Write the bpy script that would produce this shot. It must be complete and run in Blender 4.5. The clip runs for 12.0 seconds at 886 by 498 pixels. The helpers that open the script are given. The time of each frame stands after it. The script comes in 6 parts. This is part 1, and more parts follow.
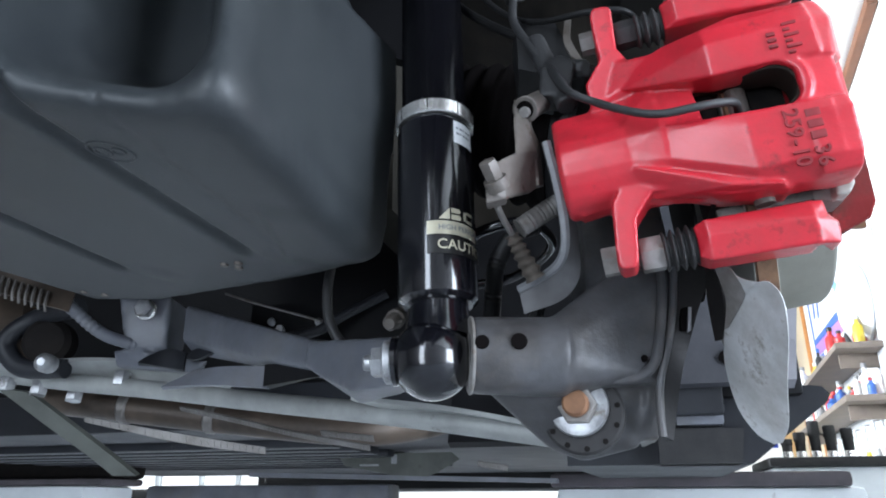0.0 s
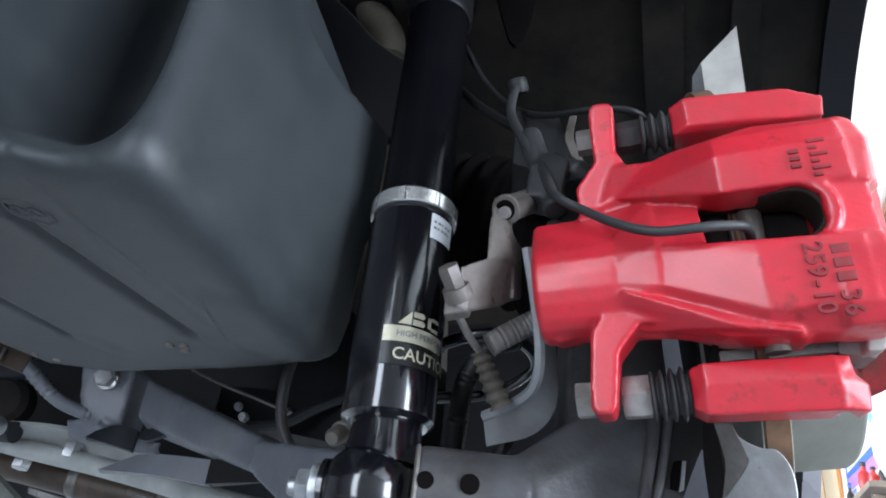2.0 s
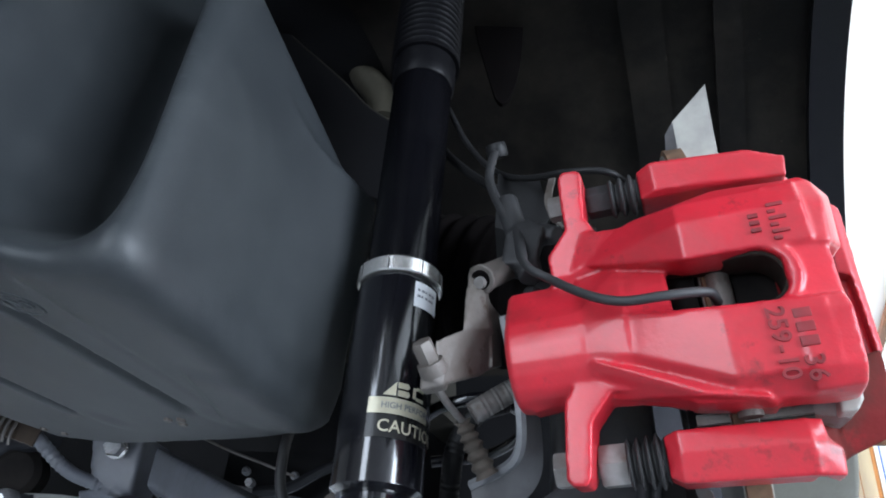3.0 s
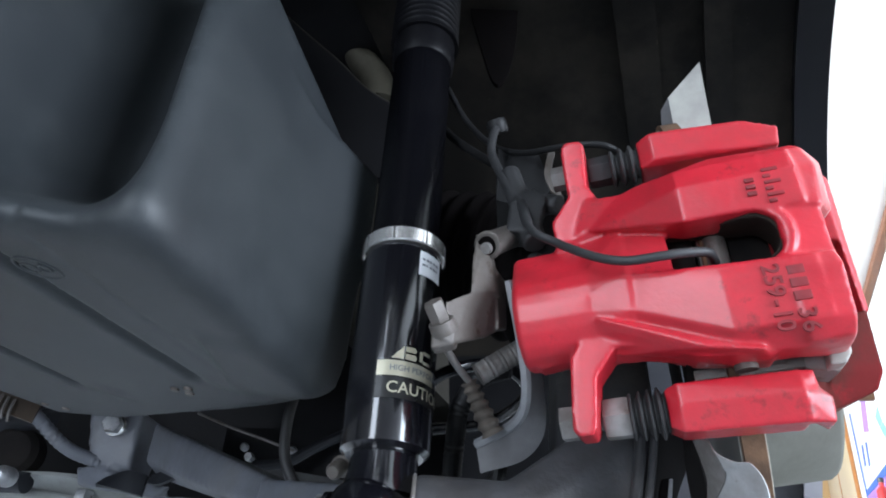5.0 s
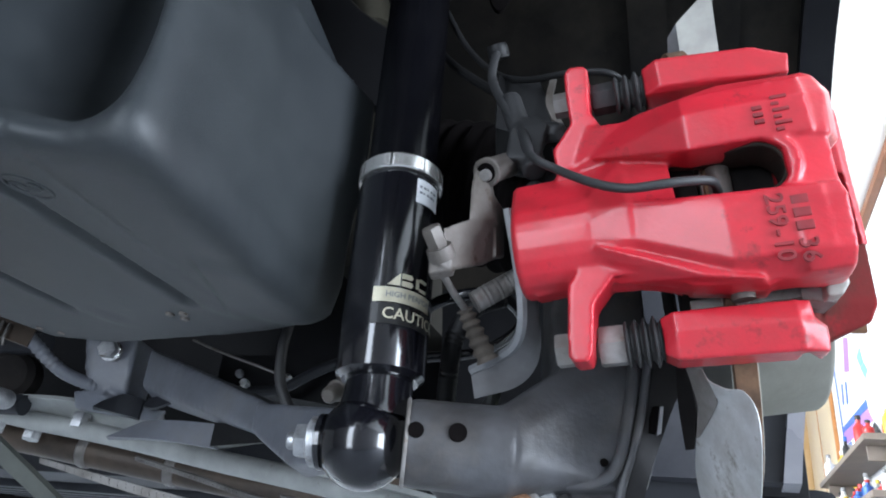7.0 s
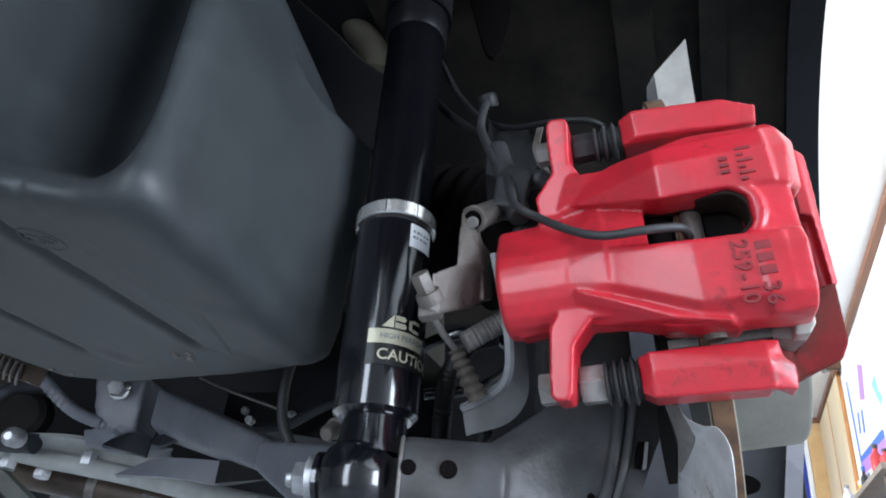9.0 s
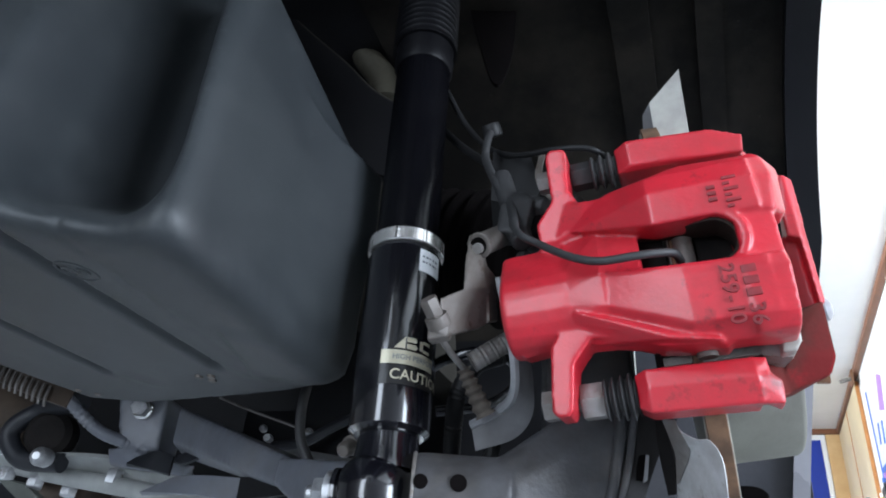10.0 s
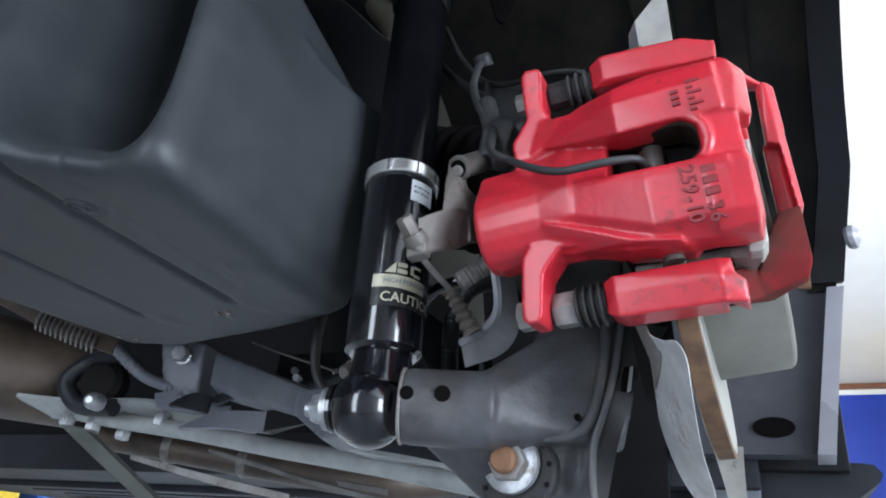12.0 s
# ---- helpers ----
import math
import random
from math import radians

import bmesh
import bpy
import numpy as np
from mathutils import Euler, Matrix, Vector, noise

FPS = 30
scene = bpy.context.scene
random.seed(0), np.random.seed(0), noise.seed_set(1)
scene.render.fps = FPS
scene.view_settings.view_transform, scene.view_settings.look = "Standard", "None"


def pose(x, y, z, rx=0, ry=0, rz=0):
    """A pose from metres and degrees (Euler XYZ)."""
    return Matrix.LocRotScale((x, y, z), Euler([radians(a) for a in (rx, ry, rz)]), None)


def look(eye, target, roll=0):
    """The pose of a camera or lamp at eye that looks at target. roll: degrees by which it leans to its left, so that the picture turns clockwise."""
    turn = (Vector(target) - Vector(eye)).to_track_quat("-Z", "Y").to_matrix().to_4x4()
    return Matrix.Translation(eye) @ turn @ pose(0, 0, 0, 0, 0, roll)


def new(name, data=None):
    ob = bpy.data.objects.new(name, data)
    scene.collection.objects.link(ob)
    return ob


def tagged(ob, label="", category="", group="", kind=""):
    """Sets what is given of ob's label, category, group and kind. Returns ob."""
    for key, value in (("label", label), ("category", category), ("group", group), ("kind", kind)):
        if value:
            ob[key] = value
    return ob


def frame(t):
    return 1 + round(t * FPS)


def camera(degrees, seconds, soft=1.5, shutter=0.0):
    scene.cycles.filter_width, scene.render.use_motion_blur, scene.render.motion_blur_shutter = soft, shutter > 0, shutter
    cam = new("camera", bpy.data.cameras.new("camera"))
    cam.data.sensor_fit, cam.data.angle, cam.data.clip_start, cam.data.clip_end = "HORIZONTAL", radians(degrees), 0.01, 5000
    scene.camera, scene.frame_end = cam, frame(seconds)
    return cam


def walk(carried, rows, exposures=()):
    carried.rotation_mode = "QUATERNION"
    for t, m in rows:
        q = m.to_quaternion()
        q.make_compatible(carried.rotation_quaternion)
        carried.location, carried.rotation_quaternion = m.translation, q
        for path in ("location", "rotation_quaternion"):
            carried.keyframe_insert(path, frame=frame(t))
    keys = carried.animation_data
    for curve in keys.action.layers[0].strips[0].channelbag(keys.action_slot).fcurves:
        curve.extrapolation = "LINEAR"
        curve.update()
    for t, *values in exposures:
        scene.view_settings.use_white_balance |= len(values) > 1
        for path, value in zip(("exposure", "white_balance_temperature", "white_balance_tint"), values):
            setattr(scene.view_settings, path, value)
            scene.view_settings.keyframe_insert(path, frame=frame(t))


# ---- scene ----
cam = camera(65.2, 12.0, soft=1.9)
METRES, EYE, TILT, LEAN, TURN = 0.30, 1.3, 20.0, 0.0, 0.0
ROWS = [
    (0.0, 0.0, 0.0, 0.0, 0.0, 0.0, -0.0),
    (0.5, -0.0005, -0.0434, 0.0039, 0.69, 1.69, -3.12),
    (1.0, 0.0547, 0.0102, 0.0124, -0.12, 3.45, -5.58),
    (1.5, 0.0991, 0.1658, 0.0286, 0.37, 5.24, -5.65),
    (2.0, 0.1044, 0.1677, 0.0515, 2.07, 6.72, -6.0),
    (2.5, 0.1315, 0.174, 0.0798, 2.91, 8.13, -4.59),
    (3.0, 0.1685, 0.1433, 0.1024, 4.13, 9.84, -3.63),
    (5.0, 0.1346, 0.1095, 0.0536, 2.72, 9.3, -3.47),
    (5.5, 0.092, 0.1634, -0.0093, 1.93, 3.64, -4.05),
    (6.0, 0.093, 0.1585, -0.0061, 1.83, 3.31, -4.42),
    (6.5, 0.1039, 0.1427, 0.0122, 2.03, 3.4, -4.45),
    (7.0, 0.1276, 0.1242, 0.0381, 2.04, 4.17, -4.37),
    (9.0, 0.1604, 0.0662, 0.0578, 2.89, 6.61, -3.72),
    (9.5, 0.1725, 0.0129, 0.0646, 3.43, 6.98, -3.49),
    (10.0, 0.1725, -0.005, 0.0687, 4.02, 7.74, -2.97),
    (10.5, 0.1713, -0.0014, 0.0612, 3.78, 8.22, -3.05),
    (11.0, 0.1768, -0.001, 0.0586, 3.64, 8.52, -3.01),
    (11.5, 0.1968, -0.0172, 0.0188, 5.24, 7.65, -2.83),
    (12.0, 0.3111, -0.0201, -0.0065, 8.96, 4.71, -1.29),
]
# The plan is drawn in units of 0.714 m about the first eye.
K = METRES / 0.42


def plan(x, y, z):
    return Vector((x * K, y * K, EYE + (z - EYE) * K))


EXTRA = [
    (3.2, (0.070, 0.036, 1.363), (-0.087, 1.756, 2.370), 5.5),
    (4.8, (0.063, 0.022, 1.345), (-0.060, 1.721, 2.393), 4.8),
    (7.2, (0.058, 0.038, 1.335), (-0.029, 1.856, 2.164), 5.1),
    (8.8, (0.061, 0.016, 1.337), (-0.029, 1.818, 2.200), 4.1),
]
path = [(t, pose(0, 0, EYE, TILT, LEAN, TURN) @ pose(METRES * x, METRES * y, METRES * z, 90 + pitch, roll, yaw)) for t, x, y, z, yaw, pitch, roll in ROWS]
path += [(t, look(plan(*eye), plan(*target), roll)) for t, eye, target, roll in EXTRA]
path.sort(key=lambda row: row[0])
walk(cam, path, [(0.0, 0.0), (2.2, 0.0), (3.1, -0.10), (4.9, -0.08), (5.4, 0.0), (6.8, 0.0), (9.2, -0.18), (10.2, -0.24), (11.6, -0.23), (12.0, -0.18)])

# ---- the car's own directions ----
TOE = radians(16.7)
OUT = Vector((math.cos(TOE), -math.sin(TOE), 0))    # outboard
AHEAD = Vector((math.sin(TOE), math.cos(TOE), 0))   # along the car
UP = Vector((0, 0, 1))


def car(a, f, z):
    """A place in metres from the car's directions."""
    return OUT * a + AHEAD * f + UP * z


# ---- world and light ----
world = bpy.data.worlds.new("sky")
scene.world = world
world.use_nodes = True
wn = world.node_tree.nodes
sky = wn.new("ShaderNodeTexSky")
sky.sky_type = "NISHITA"
sky.sun_disc = False
sky.sun_elevation = radians(48)
sky.sun_rotation = radians(150)
world.node_tree.links.new(sky.outputs[0], wn["Background"].inputs[0])
wn["Background"].inputs[1].default_value = 0.12


def lamp(name, m, width, height, watts, colour):
    data = bpy.data.lights.new(name, "AREA")
    data.shape, data.size, data.size_y, data.energy, data.color = "RECTANGLE", width, height, watts, colour
    ob = new(name, data)
    ob.matrix_world = m
    return ob


# daylight in the wide side door and the narrow back door, both out of view
lamp("door_daylight", look(car(4.45, -1.45, 1.75), car(0.0, -1.45, 1.75)), 2.2, 2.9, 470, (0.75, 0.85, 1.0))
lamp("back_door_daylight", look(car(-0.72, -2.65, 1.90), car(-0.72, 0.0, 1.90)), 0.7, 3.2, 82, (0.76, 0.86, 1.0))
# added lamp: far-side daylight that brightens the side wall, without a window here
lamp("far_side_fill", look(car(-4.5, 3.6, 2.65), car(1.4, 4.6, 2.4)), 3.0, 1.2, 1250, (0.84, 0.91, 1.0))


# ---- materials ----
def surface(name, colour, rough=0.5, metal=0.0, other=None, scale=30.0, amount=0.5, bump=0.0, bump_scale=300.0, speck=None, speck_at=0.72, speck_scale=60.0, coat=0.0, dust=None, dust_amount=0.5, dust_scale=14.0, spec=0.5):
    """A node material: two tones in patches, a grain, an optional third tone in specks and a fine relief."""
    m = bpy.data.materials.new(name)
    m.use_nodes = True
    nt = m.node_tree
    n, link = nt.nodes, nt.links.new
    b = n["Principled BSDF"]
    b.inputs["Metallic"].default_value = metal
    b.inputs["Coat Weight"].default_value = coat
    b.inputs["Specular IOR Level"].default_value = spec
    b.inputs["Coat Roughness"].default_value = 0.12
    pos = n.new("ShaderNodeTexCoord")
    other = other or tuple(c * 0.7 for c in colour)

    def noise_at(s, detail, rough_):
        x = n.new("ShaderNodeTexNoise")
        x.inputs["Scale"].default_value, x.inputs["Detail"].default_value, x.inputs["Roughness"].default_value = s, detail, rough_
        link(pos.outputs["Object"], x.inputs["Vector"])
        return x

    patch, grain = noise_at(scale, 5, 0.6), noise_at(bump_scale, 3, 0.6)
    ramp = n.new("ShaderNodeValToRGB")
    ramp.color_ramp.elements[0].position, ramp.color_ramp.elements[1].position = 0.5 - 0.25 / max(amount, 0.05) * 0.5, 0.5 + 0.25 / max(amount, 0.05) * 0.5
    ramp.color_ramp.elements[0].color, ramp.color_ramp.elements[1].color = (*other, 1), (*colour, 1)
    link(patch.outputs[0], ramp.inputs[0])
    last = ramp.outputs[0]
    if speck:
        sp = noise_at(speck_scale, 6, 0.7)
        r2 = n.new("ShaderNodeValToRGB")
        r2.color_ramp.elements[0].position, r2.color_ramp.elements[1].position = speck_at - 0.06, speck_at + 0.06
        link(sp.outputs[0], r2.inputs[0])
        mix = n.new("ShaderNodeMix")
        mix.data_type = "RGBA"
        mix.inputs["B"].default_value = (*speck, 1)
        link(r2.outputs[0], mix.inputs["Factor"])
        link(last, mix.inputs["A"])
        last = mix.outputs["Result"]
    rough_from = patch.outputs[0]
    if dust:
        dn = noise_at(dust_scale, 8, 0.72)
        r3 = n.new("ShaderNodeValToRGB")
        r3.color_ramp.elements[0].position, r3.color_ramp.elements[1].position = 0.46, 0.70
        r3.color_ramp.elements[1].color = (dust_amount, dust_amount, dust_amount, 1)
        link(dn.outputs[0], r3.inputs[0])
        mix2 = n.new("ShaderNodeMix")
        mix2.data_type = "RGBA"
        mix2.inputs["B"].default_value = (*dust, 1)
        link(r3.outputs[0], mix2.inputs["Factor"])
        link(last, mix2.inputs["A"])
        last = mix2.outputs["Result"]
        rough_from = dn.outputs[0]
    link(last, b.inputs["Base Color"])
    rr = n.new("ShaderNodeMapRange")
    rr.inputs["To Min"].default_value, rr.inputs["To Max"].default_value = max(0.02, rough - 0.13), min(1, rough + 0.13)
    link(rough_from, rr.inputs["Value"])
    link(rr.outputs[0], b.inputs["Roughness"])
    if bump:
        bp = n.new("ShaderNodeBump")
        bp.inputs["Strength"].default_value, bp.inputs["Distance"].default_value = bump, 0.0006
        link(grain.outputs[0], bp.inputs["Height"])
        link(bp.outputs[0], b.inputs["Normal"])
    return m


BLACK_CASE = surface("black underbody coating", (0.008, 0.008, 0.009), 0.55, 0, (0.005, 0.005, 0.006), 12, 0.7, 0.3, 160, (0.030, 0.028, 0.025), 0.74, 40, spec=0.2)
RED = surface("red caliper paint", (0.60, 0.021, 0.037), 0.36, 0, (0.46, 0.017, 0.029), 34, 0.7, 0.3, 240, (0.07, 0.015, 0.014), 0.655, 34, coat=0.2, dust=(0.24, 0.034, 0.033), dust_amount=0.45, dust_scale=26, spec=0.45)
# darker copy of RED: shadows of the raised casting marks as colour
RED_SHADED = surface("shaded red paint", (0.27, 0.012, 0.018), 0.5, 0, (0.15, 0.009, 0.012), 60, 0.7, 0.25, 260)
RED_WORN = surface("red paint baked brown", (0.130, 0.016, 0.016), 0.75, 0, (0.060, 0.026, 0.020), 22, 0.9, 0.4, 260, (0.24, 0.014, 0.019), 0.62, 18, spec=0.06)
RUST = surface("rusted steel", (0.20, 0.115, 0.065), 0.8, 0.2, (0.10, 0.058, 0.036), 70, 0.9, 0.5, 300)
DISC_FACE = surface("worn disc metal", (0.42, 0.42, 0.38), 0.5, 0.6, (0.30, 0.30, 0.27), 25, 0.5, 0.2, 200)
HAT = surface("grey coated hat", (0.22, 0.22, 0.19), 0.65, 0.1, (0.165, 0.16, 0.135), 35, 0.6, 0.3, 250)
ZINC = surface("zinc plated steel", (0.46, 0.47, 0.48), 0.36, 0.6, (0.25, 0.255, 0.265), 60, 0.9, 0.3, 300, (0.15, 0.125, 0.10), 0.62, 90)
DULL = surface("dull galvanised sheet", (0.33, 0.335, 0.345), 0.55, 0.3, (0.22, 0.225, 0.235), 45, 0.9, 0.3, 260, (0.19, 0.17, 0.15), 0.67, 70)
BRACKET = surface("weathered bracket steel", (0.27, 0.26, 0.25), 0.62, 0.3, (0.17, 0.155, 0.14), 60, 0.9, 0.4, 300, (0.13, 0.085, 0.05), 0.66, 90)
LEVER = surface("weathered lever steel", (0.145, 0.131, 0.119), 0.5, 0.2, (0.095, 0.080, 0.068), 50, 0.9, 0.4, 300, (0.050, 0.028, 0.015), 0.64, 90)
PLATE = surface("dull bracket plate", (0.16, 0.16, 0.165), 0.55, 0.2, (0.105, 0.104, 0.106), 40, 0.8, 0.3, 260, (0.10, 0.07, 0.05), 0.68, 70)
TAB = surface("stained pale sheet", (0.42, 0.41, 0.37), 0.5, 0.2, (0.26, 0.25, 0.23), 30, 0.8, 0.3, 240, (0.12, 0.10, 0.08), 0.66, 50)
GRIME = surface("brown baked grime", (0.034, 0.026, 0.021), 0.8, 0, (0.018, 0.014, 0.012), 60, 0.8, 0.4, 300, spec=0.15)
# pad lining and black rubber; also shade put into the dust shield's colour
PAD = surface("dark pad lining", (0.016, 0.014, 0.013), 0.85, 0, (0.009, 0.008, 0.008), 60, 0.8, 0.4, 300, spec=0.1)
RUBBER = surface("dusty black rubber", (0.027, 0.026, 0.026), 0.75, 0, (0.013, 0.013, 0.014), 60, 0.8, 0.3, 400)
GAITER = surface("dusty brown rubber", (0.105, 0.088, 0.073), 0.75, 0, (0.055, 0.045, 0.036), 80, 0.8, 0.3, 400)
CABLE = surface("grey cable sheath", (0.030, 0.030, 0.031), 0.55, 0, (0.020, 0.020, 0.021), 80, 0.7, 0.2, 400)
HOSE = surface("black hose", (0.014, 0.014, 0.015), 0.5, 0, (0.009, 0.009, 0.009), 60, 0.6, 0.2, 300, spec=0.25)
GLOSS = surface("gloss black enamel", (0.005, 0.005, 0.007), 0.17, 0, (0.004, 0.004, 0.006), 20, 0.4, coat=0.85, spec=0.4)
THREAD = surface("black anodised thread", (0.0035, 0.0035, 0.0045), 0.2, 0.0, (0.0025, 0.0025, 0.0035), 30, 0.4, spec=0.2)
BOOT = surface("black bellows rubber", (0.005, 0.005, 0.006), 0.42, 0, (0.004, 0.004, 0.005), 40, 0.6, 0.2, 400, spec=0.12)
CHROME = surface("polished collar", (0.90, 0.88, 0.85), 0.2, 0.85, (0.84, 0.82, 0.79), 20, 0.5)
ARM = surface("e-coated arm", (0.112, 0.116, 0.126), 0.43, 0.0, (0.044, 0.042, 0.042), 11, 0.9, 0.6, 220, (0.13, 0.09, 0.06), 0.70, 60, dust=(0.12, 0.104, 0.088), dust_amount=0.6, dust_scale=16, spec=0.35)
TANK = surface("grained grey plastic", (0.0265, 0.0312, 0.0342), 0.52, 0, (0.0205, 0.0245, 0.0275), 9, 0.6, 0.18, 900, (0.012, 0.013, 0.014), 0.79, 42, dust=(0.052, 0.058, 0.060), dust_amount=0.4, dust_scale=9)
# darker copy of ARM: the outer flange's shade is in the colour
ARMDARK = surface("shaded arm coating", (0.034, 0.033, 0.034), 0.6, 0, (0.020, 0.019, 0.019), 18, 0.8, 0.5, 220, (0.09, 0.07, 0.05), 0.70, 60, spec=0.3)
DARK = surface("black plastic liner", (0.011, 0.0095, 0.008), 0.6, 0, (0.005, 0.0045, 0.004), 6, 0.9, 0.5, 160, (0.08, 0.068, 0.052), 0.73, 60, dust=(0.036, 0.030, 0.023), dust_amount=0.6, dust_scale=6, spec=0.15)
BEAM = surface("grey painted beam", (0.165, 0.176, 0.202), 0.42, 0, (0.100, 0.107, 0.125), 14, 0.8, 0.3, 200, (0.15, 0.14, 0.125), 0.68, 34, dust=(0.14, 0.13, 0.115), dust_amount=0.5, dust_scale=18)
ALUMINIUM = surface("dull aluminium sheet", (0.66, 0.67, 0.67), 0.5, 0.25, (0.42, 0.425, 0.42), 30, 0.9, 0.5, 160, (0.22, 0.19, 0.16), 0.62, 60, dust=(0.34, 0.32, 0.29), dust_amount=0.75, dust_scale=22)
ALLOY = surface("cast aluminium brace", (0.42, 0.435, 0.42), 0.5, 0.2, (0.27, 0.28, 0.27), 30, 0.6, 0.3, 240, (0.16, 0.15, 0.13), 0.70, 50)
OLIVE = surface("olive grey strut", (0.105, 0.112, 0.100), 0.55, 0.1, (0.062, 0.066, 0.058), 18, 0.8, 0.3, 200, (0.05, 0.045, 0.04), 0.68, 40)
SHIELD = surface("aluminium heat shield", (0.22, 0.21, 0.20), 0.45, 0.5, (0.13, 0.12, 0.11), 40, 0.8, 0.3, 120)
EXHAUST = surface("browned exhaust", (0.105, 0.078, 0.058), 0.5, 0.3, (0.045, 0.034, 0.027), 16, 0.95, 0.3, 140, (0.11, 0.095, 0.08), 0.70, 30)
BOLT_RUST = surface("rusty bolt", (0.27, 0.14, 0.075), 0.7, 0.3, (0.18, 0.09, 0.05), 120, 0.8, 0.4, 500)
SHELL = surface("seam-sealed body steel", (0.036, 0.033, 0.027), 0.7, 0, (0.024, 0.022, 0.018), 14, 0.7, 0.3, 200, spec=0.25)
LOWER = surface("dusty grey arch panel", (0.050, 0.051, 0.060), 0.5, 0, (0.030, 0.031, 0.038), 8, 0.7, 0.3, 150, (0.10, 0.098, 0.10), 0.73, 40, dust=(0.09, 0.09, 0.095), dust_amount=0.5, dust_scale=11)
PAN_DARK = surface("black sealed floor", (0.020, 0.022, 0.027), 0.5, 0, (0.010, 0.011, 0.014), 10, 0.8, 0.3, 150, (0.07, 0.068, 0.062), 0.72, 24, spec=0.35)
TAN = surface("tan sealed member", (0.075, 0.069, 0.052), 0.65, 0, (0.034, 0.031, 0.024), 22, 0.9, 0.5, 160, (0.02, 0.018, 0.015), 0.64, 40, spec=0.2)
TRIM = surface("dark satin trim", (0.008, 0.008, 0.010), 0.42, 0.0, (0.006, 0.006, 0.008), 15, 0.4, 0.2, 200, spec=0.25)
LIP = surface("grey arch lip paint", (0.34, 0.335, 0.36), 0.28, 0.1, (0.24, 0.236, 0.26), 12, 0.6, coat=0.5)
GOLD = surface("pale gold print", (0.66, 0.62, 0.47), 0.35, 0.3, (0.55, 0.51, 0.38), 120, 0.6)
BLACK_PRINT = surface("black print", (0.015, 0.015, 0.015), 0.3, 0, None, 50, 0.3)
PAPER = surface("white sticker", (0.78, 0.80, 0.82), 0.45, 0, (0.70, 0.72, 0.74), 80, 0.5)
# near-black matt: the shade inside holes as colour, and the blackest rubber
VOID = surface("dark hollow", (0.005, 0.004, 0.004), 0.95, spec=0.05)
GREY_PRINT = surface("grey print", (0.22, 0.24, 0.27), 0.5, 0, None, 50, 0.3)
PLASTER = surface("white painted plaster", (0.84, 0.84, 0.82), 0.75, 0, (0.78, 0.78, 0.755), 2.5, 0.6, 0.4, 60, (0.66, 0.64, 0.6), 0.74, 9)
GREY_WALL = surface("grey wall paint", (0.22, 0.22, 0.22), 0.7, 0, (0.17, 0.17, 0.17), 2.0, 0.6, 0.3, 60)
WOOD = surface("varnished pine board", (0.62, 0.42, 0.21), 0.45, 0, (0.52, 0.33, 0.15), 6, 0.7, 0.2, 60)
CREAM = surface("cream varnished board", (0.66, 0.55, 0.36), 0.45, 0, (0.58, 0.46, 0.28), 5, 0.6, 0.1, 60)
AMBER = surface("amber cover strip", (0.50, 0.22, 0.07), 0.45, 0, (0.40, 0.17, 0.05), 12, 0.6)
SHELFWOOD = surface("greyed shelf wood", (0.22, 0.18, 0.145), 0.6, 0, (0.15, 0.12, 0.10), 8, 0.7, 0.2, 60)
BROWN = surface("brown moulding", (0.22, 0.09, 0.045), 0.5, 0, (0.15, 0.06, 0.03), 12, 0.6)
CONCRETE = surface("workshop concrete", (0.20, 0.215, 0.235), 0.6, 0, (0.15, 0.162, 0.178), 1.6, 0.7, 0.3, 40, (0.13, 0.125, 0.12), 0.68, 4)
BLUE = surface("blue vinyl banner", (0.012, 0.045, 0.36), 0.45, 0, (0.01, 0.035, 0.29), 5, 0.5)
LIFT = surface("white lift paint", (0.78, 0.82, 0.84), 0.5, 0, (0.66, 0.70, 0.72), 9, 0.7, 0.2, 90, (0.3, 0.28, 0.26), 0.7, 20)
LIFT_PAD = surface("lift pad rubber", (0.10, 0.085, 0.095), 0.7, 0, (0.06, 0.055, 0.06), 20, 0.7, 0.3, 200)

# ---- mesh tools ----
def finish(name, bm, material, m=None, smooth=35):
    """Turns a bmesh into a mesh with its material; faces are smooth up to an angle."""
    if m is not None:
        bm.transform(m)
    bmesh.ops.recalc_face_normals(bm, faces=bm.faces)
    me = bpy.data.meshes.new(name)
    bm.to_mesh(me)
    bm.free()
    me.materials.append(material)
    if smooth:
        me.polygons.foreach_set("use_smooth", [True] * len(me.polygons))
        me.set_sharp_from_angle(angle=radians(smooth))
    return me


PLAN = Matrix.Translation((0, 0, EYE * (1 - K))) @ Matrix.Diagonal((K, K, K, 1))


def thing(name, base, label, category, group="", kind="", metres=False):
    """An empty at the base of a thing; its parts are given in plan units unless metres is set."""
    ob = new(name)
    ob.empty_display_size = 0.05
    ob.location = Vector(base) if metres else plan(*base)
    return tagged(ob, label, category, group, kind)


def root_of(ob):
    where = Vector((0, 0, 0))
    while ob:
        where = where + ob.location
        ob = ob.parent
    return where


def part(name, bm, material, parent, label="", m=None, smooth=35, metres=False):
    """Links a bmesh as one mesh under a thing or a part. The bmesh is in plan units (or metres), after m."""
    full = (Matrix.Identity(4) if metres else PLAN) @ (m if m is not None else Matrix.Identity(4))
    ob = new(name, finish(name, bm, material, Matrix.Translation(-root_of(parent)) @ full, smooth))
    ob.parent = parent
    return tagged(ob, label)


